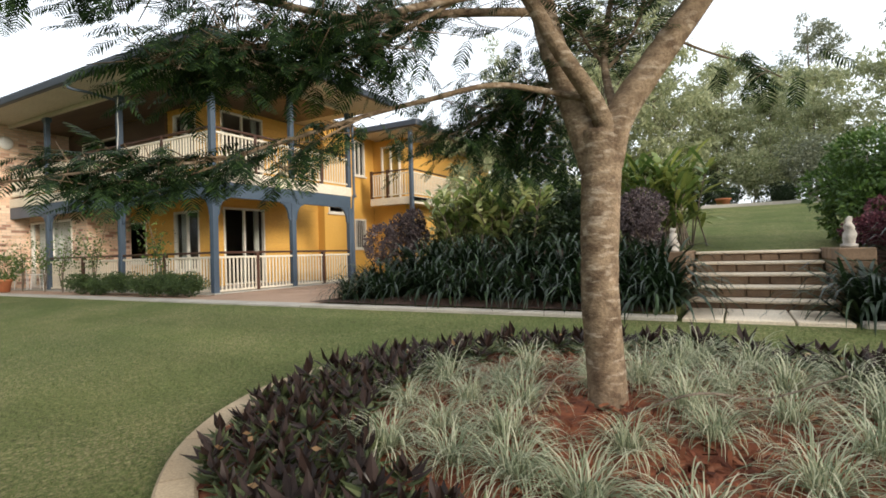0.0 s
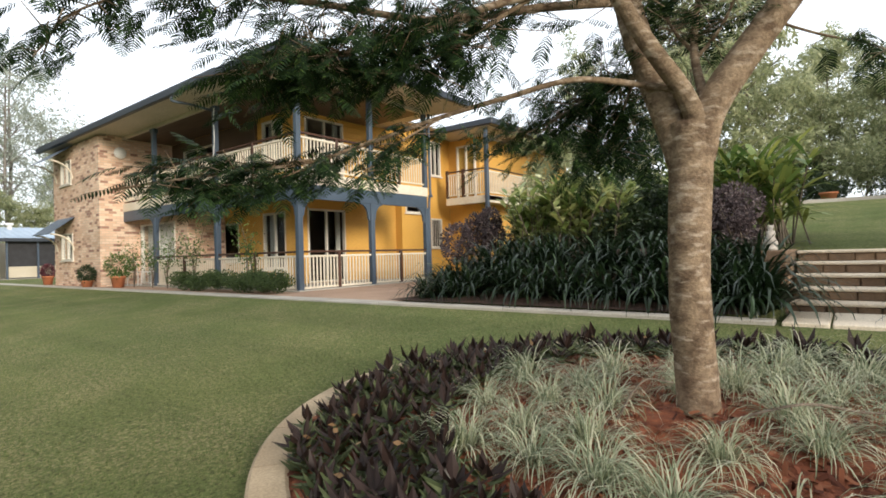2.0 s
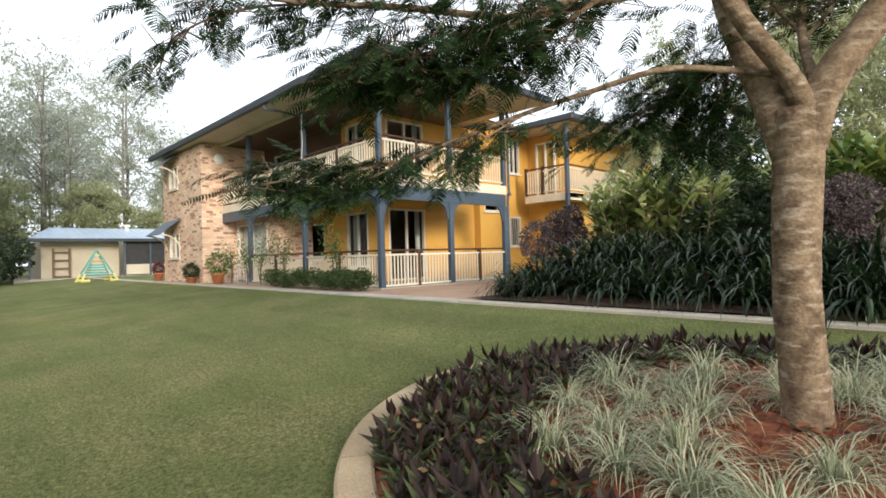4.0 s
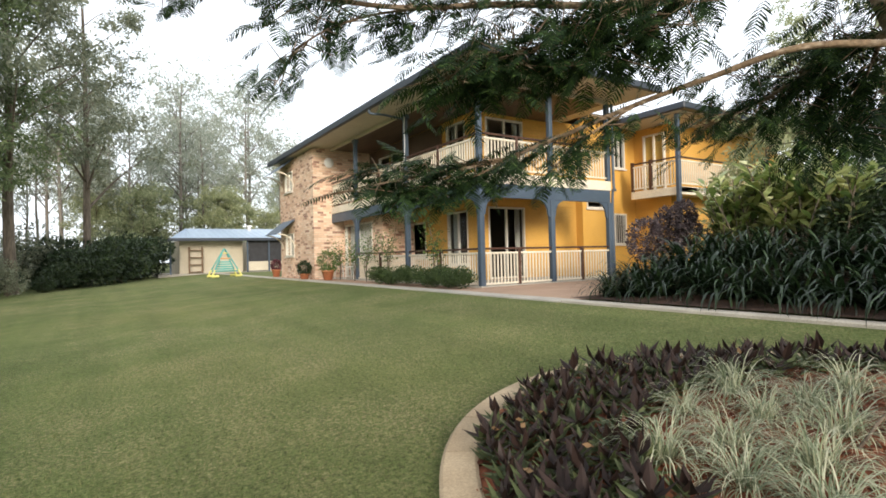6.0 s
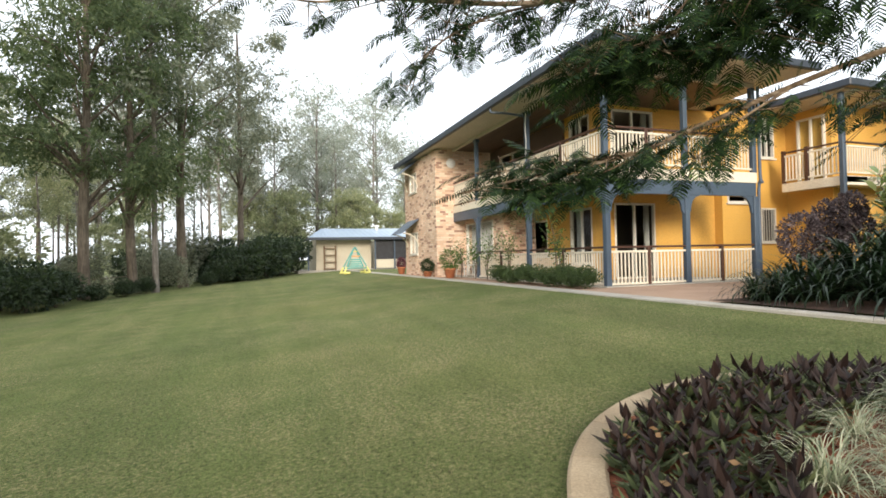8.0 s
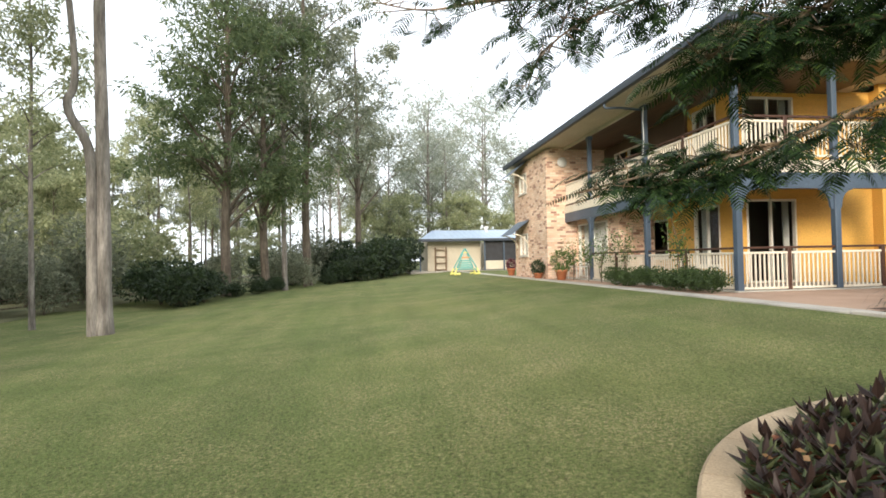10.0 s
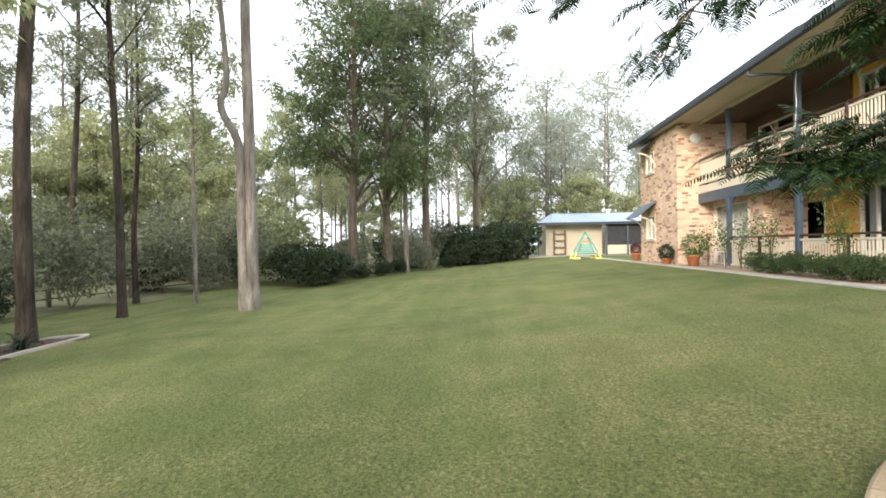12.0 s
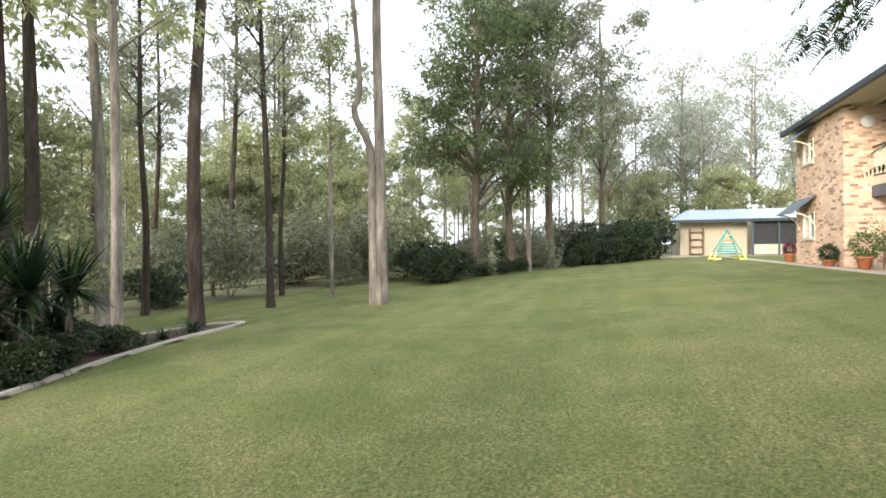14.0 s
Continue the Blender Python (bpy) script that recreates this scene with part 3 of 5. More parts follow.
# veranda floors, beams and roof
each("veranda_floor", [(XB, X1 + 0.1, Y1 - 0.1, YW, -0.05, 0.05), (XW, X1 + 0.1, YW, Y2 + 0.05, -0.05, 0.05)], CONCRETE, house, "concrete veranda floor", 0.01)
each("deck", [(XB, X1 - 0.02, Y1 + 0.02, YW, Z_FLOOR, Z_DECK - 0.03), (XW, X1 - 0.02, YW, Y2, Z_FLOOR, Z_DECK - 0.03)], SOFFIT, house, "upper veranda deck with a pale lining")
boxes("fascia", [(XB, X1 + 0.06, Y1 - 0.06, Y1 + 0.0, Z_FLOOR, Z_DECK)], CREAM, house, "cream deck edge board", 0.006)
boxes("fascia", [(X1, X1 + 0.06, Y1 + 0.003, Y2 + 0.06, Z_FLOOR, Z_DECK)], CREAM, house, "cream deck edge board", 0.006)
boxes("beam", [(XB, X1 + 0.04, Y1 - 0.04, Y1 + 0.04, Z_BEAM, Z_FLOOR - 0.003)], BLUE, house, "slate blue veranda beam", 0.006)
boxes("beam", [(X1 - 0.04, X1 + 0.04, Y1 + 0.043, Y2 + 0.04, Z_BEAM, Z_FLOOR - 0.003)], BLUE, house, "slate blue veranda beam", 0.006)
each("ceiling", [(XB, X1, Y1 + 0.06, YW - 0.11, 5.12, 5.18), (XW + 0.01, X1, YW - 0.109, Y2, 5.12, 5.18)], CEILING_AND_SHADE, house, "dark timber-lined veranda ceiling")
boxes("beam", [(XB, X1 + 0.05, Y1 - 0.05, Y1 + 0.05, 5.08, 5.18)], SOFFIT, house, "pale eaves beam", 0.006)
boxes("beam", [(X1 - 0.05, X1 + 0.05, Y1 + 0.053, Y2 + 0.05, 5.08, 5.18)], SOFFIT, house, "pale eaves beam", 0.006)
each("soffit", [(XL - 0.4, -8.95, 6.67, 13.0, 5.185, 5.21), (XL - 0.4, -11.85, 13.003, 17.5, 5.36, 5.385)], SOFFIT, house, "pale lined eaves")
boxes("gutter", [(XL - 0.7, -8.8, 6.52, 6.66, 5.16, 5.35)], ROOFING, house, "dark blue steel gutter", 0.02)
boxes("gutter", [(-8.94, -8.8, 6.663, 13.05, 5.16, 5.35)], ROOFING, house, "dark blue steel gutter", 0.02)


def hip_roof(x0, x1, y0, y1, z, rise, inset):
    V = [(x0, y0, z), (x1, y0, z), (x1, y1, z), (x0, y1, z), (x0 + inset, (y0 + y1) / 2, z + rise), (x1 - inset, (y0 + y1) / 2, z + rise)]
    F = [(0, 1, 5, 4), (1, 2, 5), (2, 3, 4, 5), (3, 0, 4), (3, 2, 1, 0)]
    link("roof", raw("roof", V, F), ROOFING, house, "dark blue steel hip roof")


hip_roof(XL - 0.6, -11.8, 6.56, 17.6, 5.39, 1.9, 5.5)
hip_roof(-16.0, -8.85, 6.56, 13.1, 5.24, 1.2, 3.3)


def post(x, y, z0, z1, w, material, label="", name="post"):
    bm = bmesh.new()
    box_bm(bm, x - w / 2, x + w / 2, y - w / 2, y + w / 2, z0, z1, 0.012)
    return part(name, bm, material, house, label)


def bracket(x, y, along, sign):
    """A fretwork bracket: a board with a concave curve between post and beam."""
    pts = [(0.07, Z_BEAM), (0.42, Z_BEAM), (0.4, Z_BEAM - 0.03)]
    pts += [(0.4 - 0.26 * math.sin(u), Z_BEAM - 0.03 - 0.36 * (1 - math.cos(u))) for u in np.linspace(0.15, math.pi / 2, 8)]
    pts += [(0.11, Z_BEAM - 0.44), (0.07, Z_BEAM - 0.47)]
    V = [((x + sign * a, y + d, z) if along == "x" else (x + d, y + sign * a, z)) for d in (-0.025, 0.025) for a, z in pts]
    n = len(pts)
    F = [tuple(range(n)), tuple(range(2 * n - 1, n - 1, -1))] + [(i, (i + 1) % n, n + (i + 1) % n, n + i) for i in range(n)]
    link("bracket", raw("bracket", V, F), BLUE, house, "slate blue fretwork bracket")


FRONT_X = [X1, -13.82, -17.55]
SIDE_Y = [10.05, Y2]
for i, x in enumerate(FRONT_X):
    post(x, Y1, 0.0, Z_BEAM, 0.14, BLUE, "slate blue veranda post")
    post(x, Y1, Z_DECK, 5.08, 0.13, BLUE, "slate blue veranda post")
    boxes("post_cap", [(x - 0.12, x + 0.12, Y1 - 0.09, Y1 + 0.09, 4.93, 5.075)], BLUE, house, "slate blue post cap", 0.02)
    if i:
        bracket(x, Y1, "x", 1)
    bracket(x, Y1, "x", -1)
for y in SIDE_Y:
    post(X1, y, 0.0, Z_BEAM, 0.14, BLUE, "slate blue veranda post")
    post(X1, y, Z_DECK, 5.08, 0.13, BLUE, "slate blue veranda post")
    bracket(X1, y, "y", -1)
    if y < Y2:
        bracket(X1, y, "y", 1)
bracket(X1, Y1, "y", 1)

bal_me = {}


def baluster_mesh(h):
    if h not in bal_me:
        bm = bmesh.new()
        box_bm(bm, -0.016, 0.016, -0.016, 0.016, 0, h, 0.004)
        me = bpy.data.meshes.new("baluster")
        bm.to_mesh(me)
        bm.free()
        me.materials.append(CREAM)
        bal_me[h] = me
    return bal_me[h]


def balustrade(parent, along, at, a0, a1, z, h, brown_rail, gap=0.105):
    """Cream rails and balusters, with a dark handrail above."""
    def span(lo, hi, d, za, zb):
        return (lo, hi, at - d, at + d, za, zb) if along == "x" else (at - d, at + d, lo, hi, za, zb)
    lo, hi = min(a0, a1), max(a0, a1)
    top = h - 0.16 if brown_rail else h - 0.06
    boxes("rail", [span(lo, hi, 0.03, z + top, z + top + 0.05)], CREAM, parent, "cream top rail", 0.005)
    boxes("rail", [span(lo, hi, 0.025, z + 0.07, z + 0.115)], CREAM, parent, "cream bottom rail", 0.005)
    if brown_rail:
        boxes("handrail", [span(lo, hi, 0.035, z + h - 0.05, z + h)], BROWN, parent, "dark brown handrail", 0.01)
    n = int((hi - lo) / gap)
    me = baluster_mesh(round(top - 0.115, 3))
    for k in range(1, n):
        c = lo + (hi - lo) * k / n
        ob = new("baluster", me)
        ob.parent = parent
        ob.location = (c, at, z + 0.115) if along == "x" else (at, c, z + 0.115)


low_rails = thing("balustrade", "cream picket balustrade with dark brown posts round the lower veranda", "balustrade")
up_rails = thing("balustrade", "cream balustrade with dark handrail round the upper veranda", "balustrade")
for k in range(2):
    a, b = FRONT_X[k + 1], FRONT_X[k]
    balustrade(low_rails, "x", Y1, a + 0.07, b - 0.07, 0.0, 0.98, True)
for k in range(2):
    balustrade(up_rails, "x", Y1, FRONT_X[k + 1] + 0.07, FRONT_X[k] - 0.07, Z_DECK, 0.97, True)
balustrade(up_rails, "x", Y1, XB + 0.02, FRONT_X[2] - 0.07, Z_DECK, 0.97, True)
for a, b in ((Y1, SIDE_Y[0]), (SIDE_Y[0], Y2)):
    balustrade(low_rails, "y", X1, a + 0.07, b - 0.07, 0.0, 0.98, True)
    balustrade(up_rails, "y", X1, a + 0.07, b - 0.07, Z_DECK, 0.97, True)
for x, y in ((X1, 8.86), (X1, 11.17), (-12.0, Y1), (-15.7, Y1)):
    for rails, z in ((low_rails, 0.0), (up_rails, Z_DECK)):
        bm = bmesh.new()
        box_bm(bm, x - 0.045, x + 0.045, y - 0.045, y + 0.045, z, z + 0.95, 0.01)
        part("post", bm, BROWN, rails, "dark brown rail post")

# downpipe and gutter spout
tubes("downpipe", [(smooth_path([(X1 + 0.1, Y2 + 0.12, 5.1), (X1 + 0.1, Y2 + 0.12, 2.8), (X1 + 0.14, Y2 + 0.16, 2.6), (X1 + 0.05, Y2 + 0.12, 2.4), (X1 + 0.05, Y2 + 0.12, 0.0)], 5), [0.04] * 21)], BLUE, house, "slate blue downpipe")
tubes("downpipe", [(smooth_path([(-14.0, 6.6, 5.15), (-14.0, 6.62, 5.04), (-13.85, 7.0, 5.0), (-13.82, 7.58, 4.95)], 5), [0.035] * 16)], BLUE, house, "slate blue downpipe under the eaves")

chain = tubes("light_string", [(smooth_path([(-13.7, Y1 - 0.09, 5.0), (-13.72, Y1 - 0.1, 4.6), (-13.66, Y1 - 0.12, 4.2), (-13.74, Y1 - 0.1, 3.8), (-13.8, Y1 - 0.09, 3.6)], 5), [0.014] * 21)], WHITEMETAL, None, "", 6)
tagged(chain, "white string of lights hanging on a veranda post", "light string")

# annex with its own balcony
AX0, AX1, AY = -11.7, -9.9, 15.45
each("wall", [(-12.298, -10.85, 16.4, 16.55, 0.0, 5.165), (-11.0, -10.85, 16.56, 24, 0, 5.165)], YELLOW, house, "yellow annex wall")
window("x", 16.4 - 0.085, -11.85, -11.0, 2.9, 4.9, panes=2, curtain=0.4)
each("deck", [(AX0, AX1, AY + 0.05, 16.39, 2.66, 2.82), (-10.84, AX1, 16.393, 20.0, 2.66, 2.82)], SOFFIT, house, "annex balcony deck")
boxes("fascia", [(AX0 - 0.03, AX1, AY - 0.02, AY + 0.04, 2.58, 2.84)], CREAM, house, "cream balcony edge board", 0.006)
boxes("fascia", [(AX1 - 0.06, AX1, AY + 0.043, 20.0, 2.58, 2.84)], CREAM, house, "cream balcony edge board", 0.006)
boxes("roof", [(-12.2, AX1 + 0.45, 15.1, 24, 5.2, 5.42)], ROOFING, house, "dark blue annex roof edge", 0.03)
boxes("soffit", [(-12.15, AX1 + 0.2, 15.2, 23.9, 5.17, 5.197)], SOFFIT, house)
annex_rails = thing("balustrade", "cream balustrade with dark posts on the annex balcony", "balustrade")
balustrade(annex_rails, "x", AY, AX0, AX1, 2.84, 0.97, True)
balustrade(annex_rails, "y", AX1 - 0.03, AY + 0.05, 19.95, 2.84, 0.97, True)
for x in (AX0 + 0.03, -10.95):
    boxes("post", [(x - 0.045, x + 0.045, AY - 0.045, AY + 0.045, 2.84, 3.85)], BROWN, annex_rails, "dark brown rail post")
post(AX1 - 0.03, AY - 0.02, 0.0, 5.165, 0.13, BLUE, "slate blue annex post")

# round wall lamp
bm = bmesh.new()
bmesh.ops.create_uvsphere(bm, u_segments=16, v_segments=10, radius=0.2, matrix=Matrix.LocRotScale((XB + 0.06, 7.55, 4.6), None, (0.45, 1, 1)))
wl = part("wall_lamp", bm, LAMPGLASS)
tagged(wl, "round opal bulkhead lamp on the brick wall", "lamp")

# ---- paving ----
boxes("path", [(-40, -6.2, 6.2, 6.62, -0.08, 0.03)], CONCRETE, None, "", 0.012)
tagged(bpy.data.objects["path"], "pale concrete path edging along the lawn", "path", kind="structure")
for ob in each("edging", [(-6.18, -0.62, 6.2, 6.42, -0.08, 0.05), (1.0, 12, 6.2, 6.42, -0.08, 0.05)], CONCRETE, None, "", 0.015):
    tagged(ob, "pale concrete edging between lawn and garden bed", "edging", kind="structure")
for ob in each("pavement", [(-10.05, -6.2, 6.63, 15.4, -0.05, 0.025), (XB - 5, -10.06, 6.63, 7.5, -0.05, 0.02)], PAVER, None, "", 0.004):
    tagged(ob, "pinkish clay paving beside the veranda", "pavement", kind="structure")

# ---- steps ----
STEP_X0, STEP_X1 = -0.56, 0.93
steps = thing("garden_steps", "five garden steps of brown blocks with pale treads", "steps")
rng = np.random.default_rng(5)
for i in range(5):
    y, z = 7.32 + 0.32 * i, 0.145 * i
    x = STEP_X0
    while x < STEP_X1 - 0.05:
        w = min(rng.uniform(0.2, 0.36), STEP_X1 - x)
        boxes("block", [(x + 0.004, x + w - 0.004, y + rng.uniform(0.0, 0.012), y + 0.2, z, z + 0.105)], BLOCK, steps, "", 0.012)
        x += w
    boxes("tread", [(STEP_X0 - 0.01, STEP_X1 + 0.01, y - 0.03, y + 0.4, z + 0.107, z + 0.147)], TREAD, steps, "pale concrete tread", 0.012)
    boxes("fill", [(STEP_X0, STEP_X1, y + 0.2, y + 0.36, z - 0.1, z + 0.105)], BLOCK, steps)
for x, w in ((STEP_X0 + 0.0, 0.4), (STEP_X0 + 0.41, 0.62), (STEP_X0 + 1.04, 0.47)):
    tagged(boxes("landing_slab", [(x, x + w - 0.01, 6.22, 7.3, -0.05, 0.04)], TREAD, None, "", 0.01), "pale concrete slab at the foot of the steps", "slab", "landing slabs")


def pier(x0, x1, y0, y1, top, label):
    p = thing("retaining_wall", label, "wall", "step walls")
    z = 0.0
    row = 0
    while z < top - 0.02:
        h = min(0.15, top - z)
        y = y0 - (0.12 if row % 2 else 0)
        while y < y1:
            e = min(y + 0.3, y1)
            if e - max(y, y0) > 0.04:
                boxes("block", [(x0 + rng.uniform(0, 0.01), x1 - rng.uniform(0, 0.01), max(y, y0) + 0.003, e - 0.003, z + 0.003, z + h - 0.002)], BLOCK, p, "", 0.012)
            y = e
        z += h
        row += 1
    return p


pier(-0.88, -0.58, 7.2, 9.0, 0.75, "brown block retaining wall beside the steps")
pier(0.95, 1.3, 7.25, 9.0, 0.75, "brown block retaining wall beside the steps")


def figure(x, y, z, h, seed, label):
    """A weathered garden statue as one plain mesh: base, body and lumps."""
    prof = [(0.0, 0.085), (0.04, 0.09), (0.05, 0.06), (0.1, 0.075), (0.16, 0.07), (0.2, 0.05), (0.235, 0.062), (0.27, 0.05), (0.29, 0.026), (0.315, 0.04), (0.345, 0.034), (0.36, 0.004)]
    V, F, n = [(0, 0, 0)], [], 18
    for z0, rad in prof:
        for k in range(n):
            a = 2 * math.pi * k / n
            v = Vector((rad * math.cos(a), 0.8 * rad * math.sin(a), z0))
            q = noise.noise_vector(v * 17 + Vector((seed * 3.1, 0, 0))) * (0.03 if z0 > 0.05 else 0.0)
            V.append(tuple((v + q) * (h / 0.36)))
    for j in range(len(prof) - 1):
        F += [(1 + j * n + k, 1 + j * n + (k + 1) % n, 1 + (j + 1) * n + (k + 1) % n, 1 + (j + 1) * n + k) for k in range(n)]
    F += [(0, 1 + (k + 1) % n, 1 + k) for k in range(n)]
    ob = link("statue", raw("statue", V, F, True), STONE)
    ob.location = (x, y, z)
    tagged(ob, label, "statue")


figure(-0.74, 7.32, 0.75, 0.3, 1, "small weathered white stone statue on a wall")
figure(1.07, 7.38, 0.75, 0.34, 2, "small weathered white stone statue on a wall")


# ---- round garden bed ----
BCX, BCY, BA, BB = -0.6, 3.05, 2.8, 2.1


def bed_xy(a, k=1.0, off=0.0):
    return BCX + (BA * k + off) * math.cos(a), BCY + (BB * k + off) * math.sin(a)


bed_kerb = thing("bed_kerb", "curved sandstone-coloured kerb round the garden bed", "kerb")
NK = 26
for i in range(NK):
    V, F = [], []
    for s in range(5):
        a = 2 * math.pi * (i + 0.006 + 0.988 * s / 4) / NK
        for off, z in ((0.0, -0.08), (0.0, 0.055), (-0.02, 0.07), (-0.2, 0.075), (-0.22, 0.06), (-0.22, -0.08)):
            x, y = bed_xy(a, 1, off)
            V.append((x, y, ground_z(x, y) + z))
        if s:
            o = 6 * s
            F += [(o - 6 + k, o - 6 + (k + 1) % 6, o + (k + 1) % 6, o + k) for k in range(6)]
    F += [(5, 4, 3, 2, 1, 0), tuple(range(24, 30))]
    link("kerb_block", raw("kerb_block", V, F), KERB, bed_kerb)

V, F = [], []
for r in range(9):
    for i in range(48):
        x, y = bed_xy(2 * math.pi * i / 48, r / 8 * 0.97)
        mound = 0.1 * (1 - (r / 8) ** 2) + 0.06 * math.exp(-((x + 0.7) ** 2 + (y - 3.22) ** 2) / 0.08)
        V.append((x, y, ground_z(x, y) + 0.03 + mound + 0.015 * noise.noise(Vector((x * 6, y * 6, 0)))))
for r in range(8):
    F += [(r * 48 + i, r * 48 + (i + 1) % 48, (r + 1) * 48 + (i + 1) % 48, (r + 1) * 48 + i) for i in range(48)]
tagged(link("garden_bed", raw("garden_bed", V, F, True), MULCH), "reddish bark mulch in a round garden bed", "garden bed", kind="structure")


def bed_z(x, y):
    r2 = ((x - BCX) / BA) ** 2 + ((y - BCY) / BB) ** 2
    return ground_z(x, y) + 0.03 + 0.1 * max(0, 1 - r2) + 0.06 * math.exp(-((x + 0.7) ** 2 + (y - 3.22) ** 2) / 0.08)


rng = np.random.default_rng(11)
pts = []
for _ in range(6500):
    a, k = rng.uniform(0, 2 * math.pi), math.sqrt(rng.uniform(0, 0.85))
    x, y = bed_xy(a, k)
    c = np.array([x, y, bed_z(x, y) + rng.uniform(0.0, 0.025)])
    d = unit(rng, 1)[0] * (1, 1, 0.35)
    d /= np.linalg.norm(d)
    s = np.cross(d, (rng.normal() * 0.3, rng.normal() * 0.3, 1))
    L, W = rng.uniform(0.014, 0.05), rng.uniform(0.006, 0.018)
    pts.append([c - d * L - s * W, c + d * L - s * W * 0.6, c + d * L * 0.9 + s * W, c - d * L + s * W])
CHIP = leafy("mulch_chips", [(0, (0.06, 0.02, 0.012)), (0.5, (0.17, 0.055, 0.028)), (1, (0.3, 0.12, 0.06))], 0.9, 0.0, 0.2)
tagged(link("mulch_chips", quads("mulch_chips", pts), CHIP), "loose red-brown bark chips on the bed", "mulch", kind="stuff")


def striped_clump(seed):
    r = np.random.default_rng(seed)
    V, F = strips(r, 190, 0.4, 0.0062, (22, 86), 0.05, 7, 1.75)
    return raw("striped_clump", V, F, True)


def rosette(seed):
    """A purple-backed rosette: upright lance leaves, folded along the middle."""
    r = np.random.default_rng(seed)
    V, F = [], []
    for k in range(24):
        az, el = k * 2.4 + r.normal() * 0.25, radians(2 + 48 * k / 24 + r.normal() * 11)
        L, W = r.uniform(0.09, 0.15), r.uniform(0.036, 0.056)
        d = np.array([math.cos(az) * math.cos(el), math.sin(az) * math.cos(el), math.sin(el)])
        s = np.array([-math.sin(az), math.cos(az), 0])
        u = np.cross(d, s)
        b = np.array([0, 0, 0.03 + 0.08 * k / 24])
        o = len(V)
        V += [b, b + d * L * 0.45 + s * W / 2 - u * W * 0.25, b + d * L, b + d * L * 0.45 - s * W / 2 - u * W * 0.25, b + d * L * 0.5]
        F += [(o, o + 1, o + 4), (o + 4, o + 1, o + 2), (o, o + 4, o + 3), (o + 4, o + 2, o + 3)]
    return raw("rosette", V, F)


striped = [striped_clump(i) for i in range(5)]
placed = []
tries = 0
while len(placed) < 40 and tries < 4000:
    tries += 1
    a, k = rng.uniform(0, 2 * math.pi), math.sqrt(rng.uniform(0, 0.5))
    x, y = bed_xy(a, k)
    x += 0.25
    lim = 0.35
    if (x + 0.7) ** 2 + (y - 3.2) ** 2 < 0.1 or any((x - p) ** 2 + (y - q) ** 2 < lim ** 2 for p, q in placed):
        continue
    if math.hypot(x + 1.5, y - 2.05) < 0.3 or math.hypot(x + 0.75, y - 2.8) < 0.22 or math.hypot(x + 0.1, y - 2.5) < 0.25:
        continue
    if math.hypot((x - BCX) / BA, (y - BCY) / BB) > (0.52 if x < -0.9 else 0.68):
        continue
    placed.append((x, y))
for x, y in placed:
    ob = link("striped_grass", striped[int(rng.integers(5))], STRIPE, None, "", pose(x, y, bed_z(x, y) - 0.01, 0, 0, rng.uniform(0, 360)) @ Matrix.Scale(rng.uniform(0.8, 1.1), 4))
    tagged(ob, "arching clump of cream-striped grass in red mulch", "ornamental grass", "striped grass clumps")
ros = [rosette(i) for i in range(6)]
seats = []
tries = 0
while len(seats) < 300 and tries < 30000:
    tries += 1
    a, k = rng.uniform(0, 2 * math.pi), rng.uniform(0.55, 0.885)
    x, y = bed_xy(a, k)
    if k < 0.56 + 0.17 * ease((y - 3.4) / 1.2):
        continue
    if any((x - p) ** 2 + (y - q) ** 2 < 0.0205 for p, q in seats) or y < 1.2 or x > 1.9:
        continue
    seats.append((x, y))
for x, y in seats:
    ob = link("rosette_plant", ros[int(rng.integers(6))], RHOEO, None, "", pose(x, y, bed_z(x, y) - 0.02, rng.normal() * 7, rng.normal() * 7, rng.uniform(0, 360)) @ Matrix.Scale(rng.uniform(0.95, 1.3), 4))
    tagged(ob, "low rosette of dark green leaves with purple undersides", "bedding plant", "purple bedding plants")

# a stone, fallen twigs and dead leaves in the bed
bm = bmesh.new()
bmesh.ops.create_icosphere(bm, subdivisions=2, radius=0.075)
for v in bm.verts:
    v.co = Vector((v.co.x * 1.3, v.co.y, v.co.z * 0.6)) + Vector(noise.noise_vector(v.co * 9)) * 0.018
rock = tagged(part("stone", bm, CONCRETE), "pale grey garden stone lying in the mulch", "stone")
rock.location = (-1.62, 2.02, bed_z(-1.62, 2.02) + 0.03)
for k, pts in enumerate((((-0.55, 3.0), (-0.2, 3.05), (0.1, 3.2), (0.45, 3.2)), ((-1.05, 2.9), (-0.95, 3.05), (-0.8, 3.12)))):
    p = smooth_path([(x, y, bed_z(x, y) + 0.05 + 0.1 * (i % 2) + 0.06 * i) for i, (x, y) in enumerate(pts)], 5)
    tagged(tubes("fallen_twig", [(p, list(np.linspace(0.009, 0.004, len(p))))], BARK_MID, None, "", 6), "bare grey twig fallen among the striped grass", "twig")
DEADLEAF = leafy("dead_leaves", [(0, (0.2, 0.11, 0.05)), (1, (0.42, 0.28, 0.15))], 0.8, 0.2, 0.2)
P = np.array([(x, y, bed_z(x, y) + 0.15) for x, y in seats[::9]])
tagged(link("dead_leaves", quads("dead_leaves", leaf_cards(rng, P, unit(rng, len(P)) * (1, 1, 0.2), 0.06, 0.035, 0.0, 0.2)), DEADLEAF), "dry tan leaves caught on the purple plants", "dead leaves", kind="stuff")

